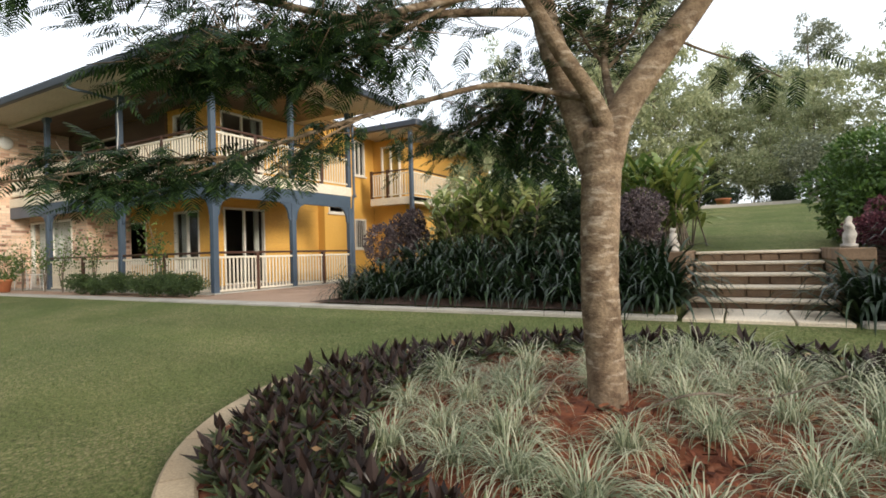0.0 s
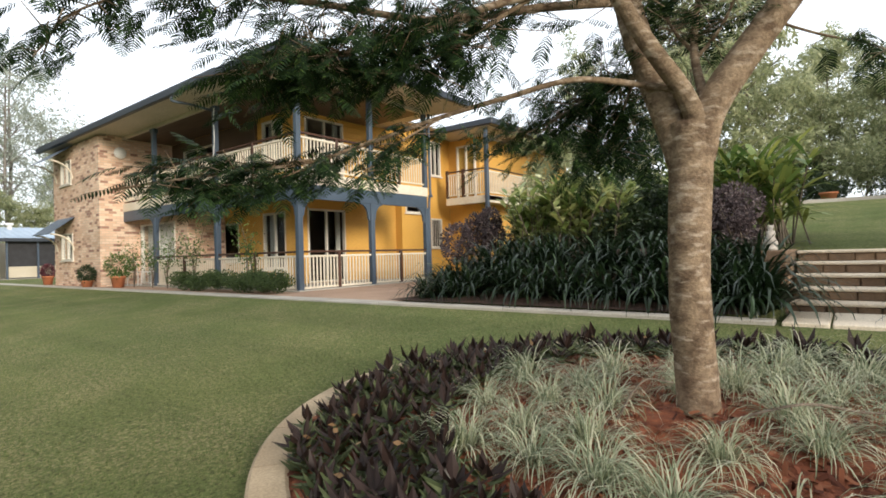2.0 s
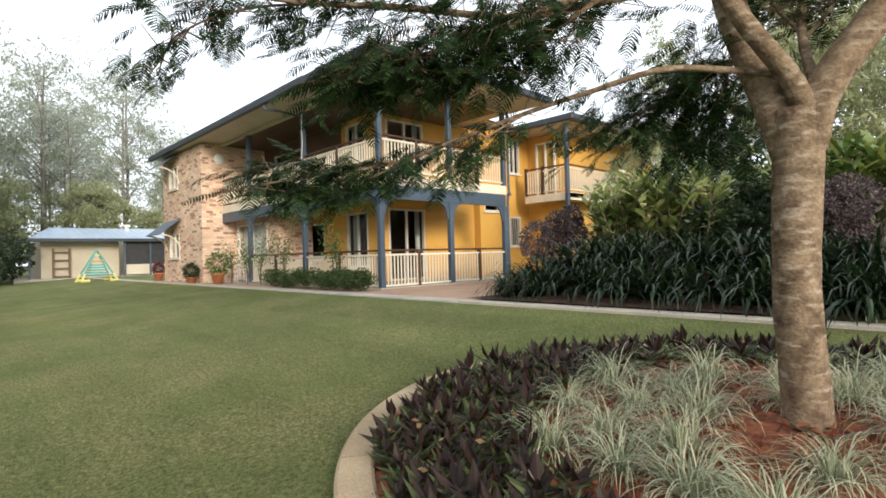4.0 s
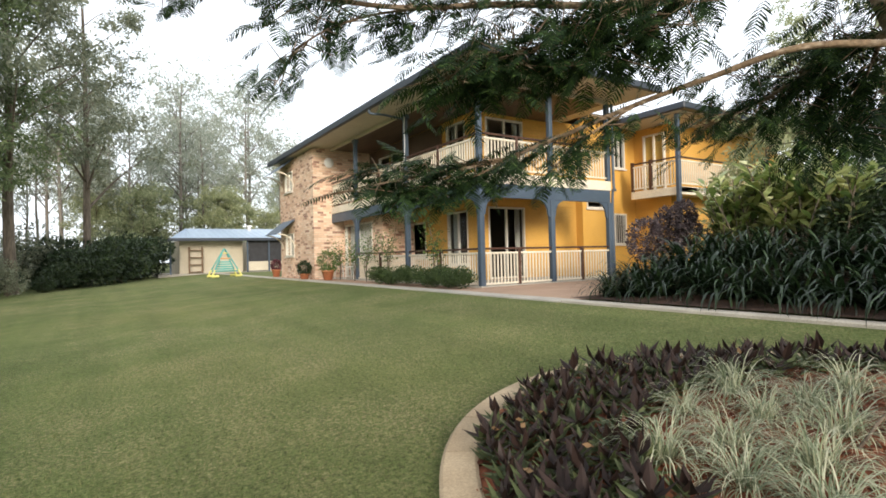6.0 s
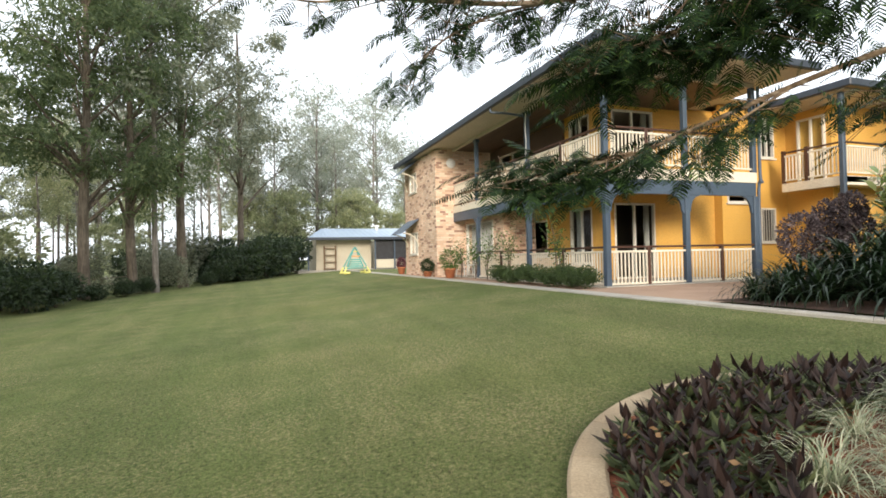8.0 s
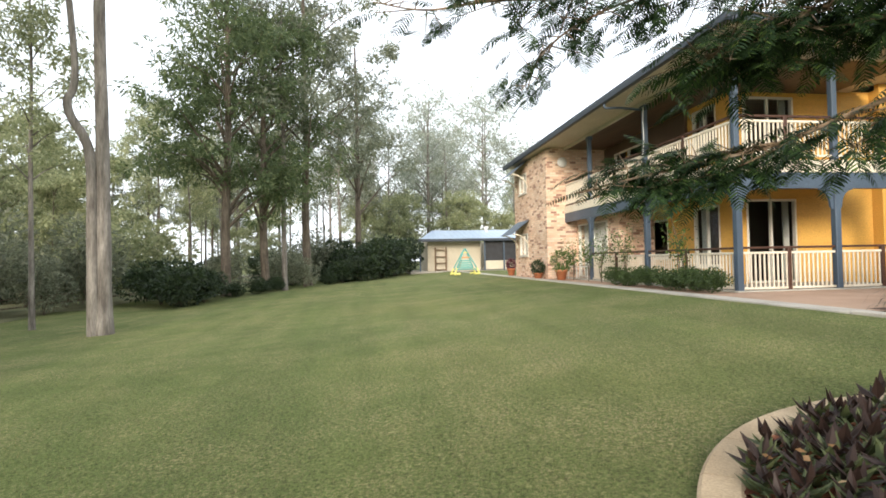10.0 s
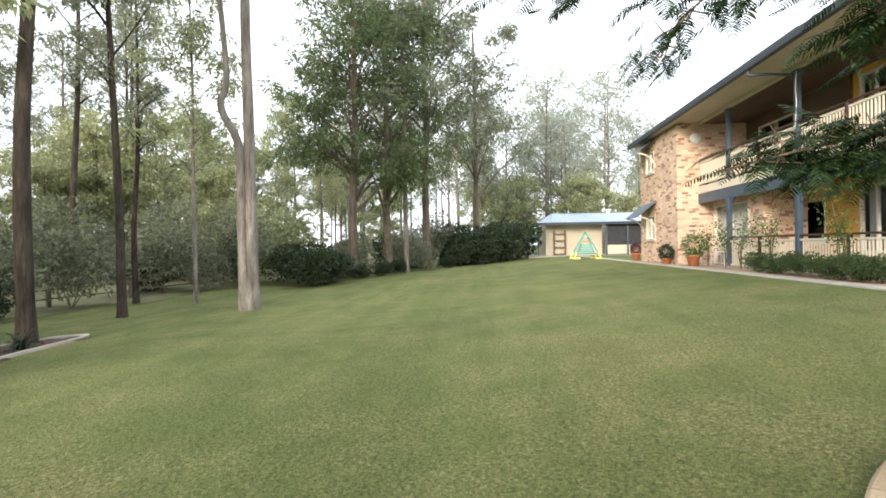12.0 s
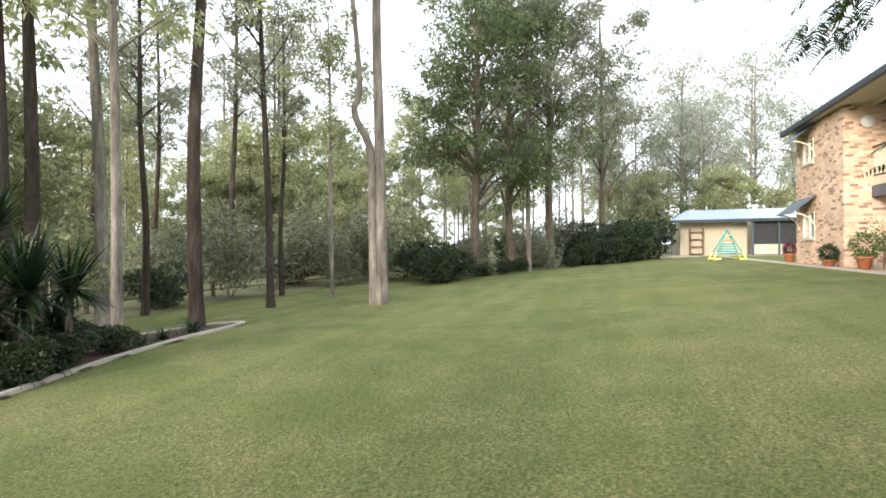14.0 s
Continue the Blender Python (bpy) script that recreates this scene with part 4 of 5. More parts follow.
# ---- the big garden tree ----
garden_tree = thing("garden_tree", "smooth-barked forked shade tree with fine ferny leaves in the bed", "tree")
tr_path = smooth_path([(-0.69, 3.24, -0.3), (-0.71, 3.24, 0.1), (-0.73, 3.23, 0.62), (-0.71, 3.26, 1.25), (-0.71, 3.27, 1.52)], 8)
tr_rad = [0.17, 0.145, 0.13, 0.122, 0.118] + [0.115 - 0.006 * i / 14 for i in range(14)] + [0.113 + 0.001 * i for i in range(14)]
trunk_v = tubes("trunk", [(tr_path, tr_rad[:len(tr_path)])], BARK_MAIN, garden_tree, "pale brown ringed bark", 20, 0.012, 3)
BOUGHS = [
    ([(-0.74, 3.27, 1.3), (-0.82, 3.26, 1.58), (-0.96, 3.26, 2.0), (-1.08, 3.33, 2.45), (-1.2, 3.4, 3.1), (-1.5, 3.3, 3.8)], 0.098, 0.07),
    ([(-0.68, 3.28, 1.32), (-0.6, 3.29, 1.6), (-0.38, 3.38, 1.95), (-0.17, 3.5, 2.27), (0.15, 3.7, 2.8), (0.4, 3.9, 3.6)], 0.1, 0.06),
    ([(-0.66, 3.22, 1.52), (-0.72, 3.14, 1.7), (-0.86, 2.98, 1.96), (-1.02, 2.82, 2.3), (-1.3, 2.5, 2.8), (-1.6, 2.2, 3.2)], 0.058, 0.03),
    ([(-0.74, 3.12, 1.7), (-0.85, 3.16, 1.74), (-1.21, 2.86, 1.79), (-1.53, 2.62, 1.7), (-1.79, 2.36, 1.59), (-2.11, 1.92, 1.38), (-2.24, 1.71, 1.3), (-2.4, 1.39, 1.24), (-2.6, 0.95, 1.14)], 0.021, 0.005),
    ([(-1.02, 2.82, 2.3), (-1.45, 2.3, 2.08), (-1.75, 1.95, 1.88), (-2.0, 1.6, 1.76), (-2.12, 1.32, 1.64)], 0.024, 0.005),
    ([(-1.25, 2.55, 2.2), (-1.55, 2.3, 1.96), (-1.7, 2.05, 1.78), (-1.85, 1.8, 1.7)], 0.014, 0.004),
    ([(-1.05, 3.3, 2.35), (-1.4, 2.8, 2.24), (-1.75, 2.3, 2.1), (-2.0, 1.65, 2.04), (-2.2, 1.1, 1.98), (-2.35, 0.4, 1.98)], 0.03, 0.007),
    ([(-2.0, 1.65, 2.04), (-2.25, 1.1, 1.97), (-2.37, 0.78, 1.82), (-2.42, 0.63, 1.6)], 0.008, 0.003),
    ([(-2.2, 1.1, 1.98), (-2.38, 0.5, 2.0), (-2.5, 0.2, 2.0), (-2.55, -0.05, 2.05)], 0.009, 0.003),
    ([(-0.9, 3.26, 1.85), (-1.25, 3.5, 1.94), (-1.6, 3.5, 1.78), (-2.0, 3.3, 1.6)], 0.02, 0.006),
    ([(-1.05, 3.4, 1.92), (-1.2, 3.62, 1.78), (-1.35, 3.7, 1.6), (-1.3, 3.72, 1.45)], 0.014, 0.004),
    ([(-0.62, 3.3, 1.6), (-0.72, 3.5, 2.0), (-0.7, 3.6, 2.4), (-0.6, 3.7, 2.9)], 0.03, 0.012),
    ([(-0.72, 3.5, 2.0), (-0.85, 3.55, 2.2), (-0.98, 3.6, 2.5)], 0.014, 0.006),
    ([(-0.71, 3.48, 1.95), (-0.55, 3.5, 2.15), (-0.42, 3.55, 2.5)], 0.012, 0.006),
    ([(-0.3, 3.42, 2.05), (-0.1, 3.45, 1.93), (0.1, 3.5, 1.84), (0.24, 3.5, 1.74)], 0.008, 0.004),
    ([(0.15, 3.7, 2.8), (0.6, 3.5, 3.0), (1.2, 3.2, 2.9)], 0.03, 0.01),
    ([(-1.79, 2.36, 1.59), (-1.92, 2.08, 1.4), (-2.0, 1.9, 1.22)], 0.007, 0.003),
    ([(-2.11, 1.92, 1.38), (-2.28, 1.6, 1.22), (-2.42, 1.2, 1.12)], 0.007, 0.003),
    ([(-2.2, 1.75, 1.32), (-2.42, 1.42, 1.27), (-2.58, 1.05, 1.25)], 0.007, 0.003),
    ([(-1.12, 3.36, 2.75), (-1.5, 3.0, 2.6), (-1.75, 2.7, 2.42), (-1.9, 2.45, 2.25)], 0.016, 0.005),
]
for pts, r0, r1 in BOUGHS:
    p = smooth_path(pts, 7)
    tubes("limb", [(p, list(np.linspace(r0, r1, len(p))))], BARK_MAIN, garden_tree, "", 12, 0.012, 4)


def frond(r, base, heading, length, droop):
    """A twice-feathered leaf: a bending rachis, paired side stalks, rows of tiny leaflets."""
    out = []
    h = np.array(heading, float)
    h /= np.linalg.norm(h)
    p, n = np.array(base, float), 14
    side0 = np.cross(h, (0, 0, 1.0))
    side0 /= np.linalg.norm(side0) + 1e-9
    for k in range(n):
        u = k / (n - 1)
        h = h + np.array([0, 0, -droop / n])
        h /= np.linalg.norm(h)
        p2 = p + h * length / n
        s = side0 * 0.001
        out.append([p - s, p2 - s, p2 + s, p + s])
        if k > 0:
            pl = length * 0.3 * math.sin(math.pi * (0.16 + 0.78 * u)) * r.uniform(0.85, 1.15)
            for sg in (-1, 1):
                d = side0 * sg + h * 0.45 + np.array([0, 0, -0.18]) + r.normal(size=3) * 0.07
                d /= np.linalg.norm(d)
                up = np.cross(d, h)
                up /= np.linalg.norm(up) + 1e-9
                w = np.cross(up, d) * (pl * 0.05 + 0.0016) * r.uniform(0.8, 1.2)
                q0, q1 = p2, p2 + d * pl * 0.6 + np.array([0, 0, -0.04 * pl])
                e = p2 + d * pl + np.array([0, 0, -0.14 * pl]) + h * 0.05 * pl
                out += [[q0 - w * 0.6, q1 - w, q1 + w, q0 + w * 0.6], [q1 - w, e - w * 0.15, e + w * 0.15, q1 + w]]
        p = p2
    return out


def fronds_along(r, pts, start, count, length, spread=0.25):
    P = smooth_path(pts, 10)
    out, twigs = [], []
    for _ in range(count):
        i = int(r.uniform(start, 0.999) * (len(P) - 1))
        t = P[min(i + 1, len(P) - 1)] - P[max(i - 1, 0)]
        t /= np.linalg.norm(t) + 1e-9
        b = P[i] + r.normal(size=3) * np.array([spread, spread, spread * 0.5])
        hd = t * 0.7 + unit(r, 1)[0] * (1, 1, 0.28)
        out += frond(r, b, hd, r.uniform(0.7, 1.2) * length, r.uniform(0.3, 1.0))
        if r.uniform() < 0.5:
            twigs.append((P[i], b))
    return out, twigs


r = np.random.default_rng(21)
leaves, twigs = [], []
for idx, start, count, length, spread in ((3, 0.5, 95, 0.2, 0.075), (4, 0.3, 330, 0.2, 0.14), (5, 0.25, 170, 0.2, 0.12), (6, 0.2, 300, 0.18, 0.13), (7, 0.25, 60, 0.16, 0.08), (8, 0.1, 30, 0.16, 0.09),
                                            (9, 0.2, 300, 0.21, 0.2), (10, 0.2, 240, 0.21, 0.2), (11, 0.4, 120, 0.22, 0.2), (12, 0.3, 60, 0.2, 0.14), (13, 0.3, 60, 0.2, 0.14), (14, 0.4, 16, 0.2, 0.07), (15, 0.2, 50, 0.24, 0.25),
                                            (16, 0.2, 46, 0.19, 0.07), (17, 0.2, 85, 0.19, 0.075), (18, 0.2, 80, 0.19, 0.07), (19, 0.3, 28, 0.2, 0.14), (0, 0.6, 70, 0.24, 0.35), (1, 0.7, 60, 0.24, 0.35), (2, 0.55, 110, 0.22, 0.25)):
    a, b = fronds_along(r, BOUGHS[idx][0], start, count, length, spread)
    leaves += a
    twigs += b
for k in range(75):
    # the broad upper crown, carried on the three main limbs
    a, d = r.uniform(0, 6.28), 2.7 * math.sqrt(r.uniform(0, 1))
    c = np.array([-1.1 + d * math.cos(a), 2.1 + d * math.sin(a), r.uniform(3.0, 4.5) - 0.05 * d * d])
    if c[2] < 1.25 + 0.6 * math.hypot(c[0], c[1]):
        c[2] += 0.6
    hub = np.array(BOUGHS[k % 3][0][-1], float)
    twigs.append((hub + (c - hub) * 0.15, c))
    for _ in range(13):
        leaves += frond(r, c + r.normal(size=3) * (0.3, 0.3, 0.12), unit(r, 1)[0] * (1, 1, 0.25), r.uniform(0.3, 0.42), r.uniform(0.3, 0.9))
link("crown", quads("crown", leaves), FROND, garden_tree, "fine dark green ferny leaves")
jobs = [(np.linspace(a, b, 3), [0.004, 0.003, 0.002]) for a, b in twigs]
tagged(tubes("twigwork", jobs, BARK_MAIN, garden_tree, "thin twigs", 4), kind="stuff")


# ---- shrubs and strap plants ----
def shrub(name, label, category, x, y, size, n, leaf, width, material, seed, stems=True, lumps=9, droop=0.1, z=None, group="", corners=4):
    """A leafy shrub: stems and a lumpy crown of separate leaves."""
    r = np.random.default_rng(seed)
    sx, sy, sz = size
    ob = thing(name, label, category, group, at=(x, y, ground_z(x, y) if z is None else z))
    C = unit(r, lumps) * r.uniform(0.3, 0.75, (lumps, 1)) * (sx, sy, sz * 0.5) + (0, 0, sz * 0.55)
    R = r.uniform(0.3, 0.5, lumps)
    k = r.integers(0, lumps, n)
    d = unit(r, n)
    P = C[k] + d * (R[k] * r.uniform(0.55, 1.0, n) ** 0.5)[:, None] * (sx, sy, sz * 0.55)
    P[:, 2] = np.abs(P[:, 2] - 0.03) + 0.03
    link("crown", quads("crown", leaf_cards(r, P, d, leaf, width, droop, 0.7, corners), corners), material, ob)
    if stems:
        tubes("stem", [(smooth_path([(0, 0, -0.05), C[i] * 0.4 + r.normal(size=3) * 0.03, C[i]], 4), list(np.linspace(0.02, 0.008, 9))) for i in range(min(5, lumps))], BARK_MID, ob, "", 6)
    return ob


def strap_mesh(seed, n, length, width, rise, fall):
    V, F = strips(np.random.default_rng(seed), n, length, width, rise, 0.1, 6, fall)
    return raw("strap_clump", V, F, True)


straps = [strap_mesh(40 + i, 85, 0.95, 0.042, (30, 84), 1.6) for i in range(4)]
r = np.random.default_rng(8)
spots = [(x, 6.95 + 0.6 * j + r.uniform(-0.1, 0.1)) for j in range(2) for x in np.arange(-5.75, -0.95, 0.36)] + [(x, 7.0 + 0.5 * j) for j in range(2) for x in (1.7, 2.2, 2.7, 3.3, 3.9)] + [(1.45, 6.9), (-0.95, 7.3), (-0.8, 6.9), (-0.75, 6.8), (-0.95, 6.85), (-1.2, 6.95), (1.15, 6.65), (1.35, 6.6), (1.2, 6.72), (1.6, 6.75)]
for x, y in spots:
    x += r.uniform(-0.1, 0.1)
    tagged(link("strap_plant", straps[int(r.integers(4))], STRAP, None, "", pose(x, y, ground_z(x, y), 0, 0, r.uniform(0, 360)) @ Matrix.Scale(r.uniform(0.8, 1.1), 4)), "dense clump of dark green strap leaves along the bed", "strap plant", "dark strap plants")
patch("soil", SOIL, [(-6.18, 6.44), (-0.9, 6.44), (-0.9, 9.8), (-6.18, 9.8)], "dark mulch under the shrubs", "soil", 0.07, 0.25)
patch("soil", SOIL, [(1.32, 6.44), (9, 6.44), (9, 9.8), (1.32, 9.8)], "dark mulch under the shrubs", "soil", 0.07, 0.25)

shrub("shrub", "clipped grey-purple leafed shrub by the paving", "shrub", -5.75, 8.7, (0.72, 0.65, 1.62), 9000, 0.055, 0.034, GREYRED, 1, z=0.15)
shrub("shrub", "round grey-purple shrub beside the steps", "shrub", -1.22, 8.1, (0.56, 0.55, 1.0), 6500, 0.045, 0.028, GREYRED, 2, z=0.62)
shrub("shrub", "maroon leafed shrub beside the steps", "shrub", 1.5, 7.8, (0.45, 0.42, 0.62), 4200, 0.045, 0.028, REDLEAF, 3, z=0.68)
shrub("hedge_bush", "large glossy bright green bush at the top of the steps", "shrub", 1.72, 9.1, (1.12, 1.0, 1.6), 15000, 0.075, 0.04, BRIGHTLEAF, 4, lumps=18, z=0.75)
shrub("shrub", "dark green leafy shrub behind the strap plants", "shrub", -2.7, 8.8, (0.75, 0.7, 1.25), 5200, 0.09, 0.045, DARKLEAF, 5, z=0.5)
for k, x in enumerate((-14.3, -13.4, -12.5, -11.6, -10.8, -10.2)):
    shrub("ground_cover", "low spreading green ground cover by the veranda", "ground cover", x, 6.95, (0.66 - 0.1 * (k in (0, 5)), 0.36, 0.56 - 0.06 * (k % 2)), 5200, 0.04, 0.026, GROUNDLEAF, 160 + k, stems=False, lumps=22, z=0.0, group="veranda ground cover", corners=3)


def broadleaf(name, label, x, y, z, stalks, height, leaf, width, material, seed, spread=0.5):
    """Leaning stalks with long blades set along them."""
    r = np.random.default_rng(seed)
    ob = thing(name, label, "shrub", at=(x, y, z))
    pts, jobs = [], []
    for _ in range(stalks):
        a, ln = r.uniform(0, 6.28), r.uniform(0.1, spread)
        b = np.array([r.normal() * spread * 0.5, r.normal() * spread * 0.5, 0])
        top = b + np.array([math.cos(a) * ln, math.sin(a) * ln, height * r.uniform(0.6, 1.0)])
        P = smooth_path([b, (b + top) / 2 + np.array([0, 0, 0.1]), top], 6)
        jobs.append((P, list(np.linspace(0.014, 0.006, len(P)))))
        for k in range(13):
            c = P[min(int(3 + k * 0.8), len(P) - 1)]
            ang = a + k * 2.5 + r.normal() * 0.3
            d = np.array([math.cos(ang), math.sin(ang), r.uniform(0.25, 1.3)])
            d /= np.linalg.norm(d)
            s = np.cross(d, (0, 0, 1.0))
            s /= np.linalg.norm(s)
            L, W = leaf * r.uniform(0.7, 1.15), width * r.uniform(0.8, 1.1)
            m1, m2, e = c + d * L * 0.35, c + d * L * 0.7 - np.array([0, 0, L * 0.08]), c + d * L - np.array([0, 0, L * 0.25])
            pts += [[c, c, m1 - s * W / 2, m1 + s * W / 2], [m1 + s * W / 2, m1 - s * W / 2, m2 - s * W * 0.4, m2 + s * W * 0.4], [m2 + s * W * 0.4, m2 - s * W * 0.4, e, e]]
    P = np.array(pts)
    V = P.reshape(-1, 3)
    F = []
    for i in range(0, len(P), 3):
        o = i * 4
        F += [(o, o + 2, o + 3), (o + 3, o + 2, o + 6, o + 7), (o + 7, o + 6, o + 10)]
    me = raw("leaves", V, F)
    link("leaves", me, material, ob)
    tubes("stem", jobs, BARK_MID, ob, "", 5)
    return ob


for k, (x, y) in enumerate(((-4.2, 8.8), (-3.7, 8.9), (-4.7, 9.0), (-3.3, 9.1), (-5.0, 9.4), (-4.0, 9.4), (-3.6, 9.6))):
    broadleaf("ginger_plant", "tall ginger with yellow-streaked green leaves", x, y, ground_z(x, y), 24, 1.4, 0.42, 0.1, GINGER, 60 + k)
for k, (x, y) in enumerate(((-1.5, 9.4), (-1.0, 9.2), (-1.9, 9.9), (-1.25, 9.0), (-0.85, 9.5))):
    broadleaf("ginger_plant", "tall bright green long-leafed plant above the steps", x, y, ground_z(x, y), 15, 1.45, 0.62, 0.085, CANELEAF, 70 + k)

# upper lawn edge
V, F = [], []
for i in range(25):
    x = -3 + 8 * i / 24
    y = 15.7 + 0.9 * math.sin(i / 24 * math.pi) + (0.0 if x < 1 else -(x - 1) * 0.5)
    z = ground_z(x, y)
    V += [(x, y - 0.1, z - 0.03), (x, y - 0.1, z + 0.09), (x, y + 0.1, z + 0.1), (x, y + 0.1, z - 0.03)]
    if i:
        o = 4 * i
        F += [(o - 4 + k, o - 4 + (k + 1) % 4, o + (k + 1) % 4, o + k) for k in range(4)]
tagged(link("edging", raw("edging", V, F), CONCRETE), "pale concrete edging of the upper lawn", "edging", kind="structure")


def pot_plant(x, y, r0, h, seed, leaf_mat, label, size=(0.3, 0.3, 0.45), z=0.03, n=900):
    ob = thing("potted_plant", label, "potted plant", at=(x, y, z))
    V, F = [], []
    prof = [(0.0, 0), (0.68 * r0, 0), (0.95 * r0, h * 0.85), (1.08 * r0, h * 0.86), (1.08 * r0, h), (0.9 * r0, h), (0.86 * r0, h * 0.88), (0, h * 0.88)]
    for rr, zz in prof:
        V += [(rr * math.cos(2 * math.pi * k / 18), rr * math.sin(2 * math.pi * k / 18), zz) for k in range(18)]
    for j in range(len(prof) - 1):
        F += [(j * 18 + k, j * 18 + (k + 1) % 18, (j + 1) * 18 + (k + 1) % 18, (j + 1) * 18 + k) for k in range(18)]
    link("pot", raw("pot", V, F, True), TERRA, ob, "terracotta pot")
    r = np.random.default_rng(seed)
    d = unit(r, n)
    P = d * (r.uniform(0.2, 1, n) ** 0.5)[:, None] * size + (0, 0, h + size[2] * 0.75)
    link("crown", quads("crown", leaf_cards(r, P, d, 0.1, 0.035, 0.2, 0.6)), leaf_mat, ob)


pot_plant(-18.35, 6.85, 0.22, 0.36, 1, BRIGHTLEAF, "orange terracotta pot with bright green plant by the door", (0.36, 0.36, 0.42))
pot_plant(-20.3, 6.62, 0.2, 0.22, 2, DARKLEAF, "terracotta pot with dark green bush against the brick wall", (0.32, 0.24, 0.28))
pot_plant(-24.75, 6.75, 0.2, 0.34, 3, REDLEAF, "terracotta pot with reddish plant at the brick corner", (0.22, 0.22, 0.25))
pot_plant(-0.4, 17.2, 0.2, 0.28, 4, DARKLEAF, "terracotta pot beyond the upper lawn", (0.15, 0.15, 0.1), ground_z(-0.4, 17.2), 200)


def rose(x, y, h, seed):
    """A thin standard rose: bare stems, a sparse leafy head."""
    r = np.random.default_rng(seed)
    ob = thing("rose_bush", "thin standard rose with sparse leaves by the veranda", "shrub", "veranda roses", at=(x, y, 0.0))
    jobs, P = [], []
    for _ in range(4):
        tip = np.array([r.normal() * 0.35, r.normal() * 0.25, h * r.uniform(0.75, 1.05)])
        path = smooth_path([(0, 0, 0), (r.normal() * 0.04, r.normal() * 0.04, h * 0.45), tip], 5)
        jobs.append((path, list(np.linspace(0.016, 0.005, len(path)))))
        P += [path[int(r.integers(5, 11))] + r.normal(size=3) * 0.13 for _ in range(85)]
    tubes("stem", jobs, BARK_MID, ob, "", 5)
    P = np.array(P)
    link("crown", quads("crown", leaf_cards(r, P, unit(r, len(P)), 0.07, 0.045, 0.2, 0.7)), BRIGHTLEAF, ob)


for k, (x, h) in enumerate(((-11.6, 1.8), (-14.3, 1.7), (-15.9, 1.6), (-16.9, 1.5), (-18.2, 1.35))):
    rose(x, 7.25, h, 80 + k)


def garden_chair(x, y, rz, label):
    ob = thing("garden_chair", label, "chair", "veranda chairs", at=(x, y, 0.05))
    ob.rotation_euler = (0, 0, radians(rz))
    for sx in (-0.2, 0.2):
        for sy in (-0.2, 0.2):
            tubes("leg", [([(sx * 1.1, sy * 1.1, 0), (sx, sy, 0.43)], [0.012, 0.012])], WHITEMETAL, ob, "", 6)
    boxes("seat", [(-0.22, 0.22, -0.22, 0.22, 0.43, 0.45)], WHITEMETAL, ob, "", 0.006)
    back = [(-0.21, 0.21, 0.45), (-0.21, 0.26, 0.75), (-0.1, 0.27, 0.88), (0.1, 0.27, 0.88), (0.21, 0.26, 0.75), (0.21, 0.21, 0.45)]
    p = smooth_path(back, 4)
    tubes("backrest", [(p, [0.011] * len(p))] + [([(c, 0.21, 0.45), (c, 0.265, 0.84)], [0.007, 0.007]) for c in (-0.1, 0, 0.1)], WHITEMETAL, ob, "white metal back", 6)


garden_chair(-18.1, 7.75, 20, "white metal garden chair on the veranda")
garden_chair(-18.75, 7.6, 200, "white metal garden chair on the veranda")

# ---- shed and play frame ----
shed = thing("shed", "low cream shed with a pale blue steel roof and open side", "shed")
SX = -40.0
boxes("wall", [(SX - 5, SX, 4.4, 8.55, 0, 2.35), (SX - 5, SX - 4.8, 8.553, 16, 0, 2.35), (SX - 5, SX - 3, 16, 16.1, 0, 2.35)], SHEDWALL, shed, "cream clad wall", 0.01)
V, F = [], []
for i in range(61):
    y = 3.7 + 12.8 * i / 60
    rdg = 0.03 * (i % 2)
    yb = max(y, 5.2)
    V += [(SX + 1.3, y, 2.42 + rdg), (SX - 3.2, yb, 3.3 + rdg), (SX - 3.2, yb, 3.25 + rdg), (SX + 1.3, y, 2.37 + rdg)]
    if i:
        o = 4 * i
        F += [(o - 4, o, o + 1, o - 3), (o - 1, o - 2, o + 2, o + 3)]
link("roof", raw("roof", V, F), SHEDROOF, shed, "pale blue corrugated roof")
boxes("gutter", [(SX + 1.28, SX + 1.42, 3.6, 16.5, 2.22, 2.42)], ROOFING, shed, "dark blue gutter", 0.02)
boxes("barge", [(SX - 3.2, SX + 1.28, 3.6, 3.68, 2.2, 2.42)], ROOFING, shed, "dark blue barge board", 0.02)
for y in (3.7, 8.6, 10.1, 13):
    boxes("post", [(SX + 1.0, SX + 1.1, y, y + 0.1, 0, 2.3)], BLUE, shed, "slate blue post")
boxes("screen", [(SX + 0.9, SX + 0.95, 8.75, 13, 0.75, 2.3)], SCREEN, shed, "dark mesh screen")
boxes("dado", [(SX + 0.9, SX + 0.97, 8.75, 13, 0.1, 0.74)], SHEDWALL, shed, "cream dado panel")
boxes("slab", [(SX - 5, SX + 1.4, 3, 16.2, -0.2, 0.02)], CONCRETE, shed, "concrete slab")
rack = thing("shelf_rack", "dark timber shelf rack against the shed wall", "shelf")
for y in (4.95, 5.78):
    boxes("upright", [(SX + 0.02, SX + 0.3, y, y + 0.07, 0.02, 1.85)], TIMBER, rack)
for z in (0.1, 0.6, 1.1, 1.6):
    boxes("shelf", [(SX + 0.02, SX + 0.3, 5.02, 5.78, z, z + 0.05)], TIMBER, rack)
tubes("flue", [([(SX - 2.5, 9.6, 2.9), (SX - 2.5, 9.6, 3.4)], [0.14, 0.14]), ([(SX - 2.5, 9.6, 3.4), (SX - 2.5, 9.6, 3.55)], [0.22, 0.22])], WHITEMETAL, shed, "pale roof vent", 12)

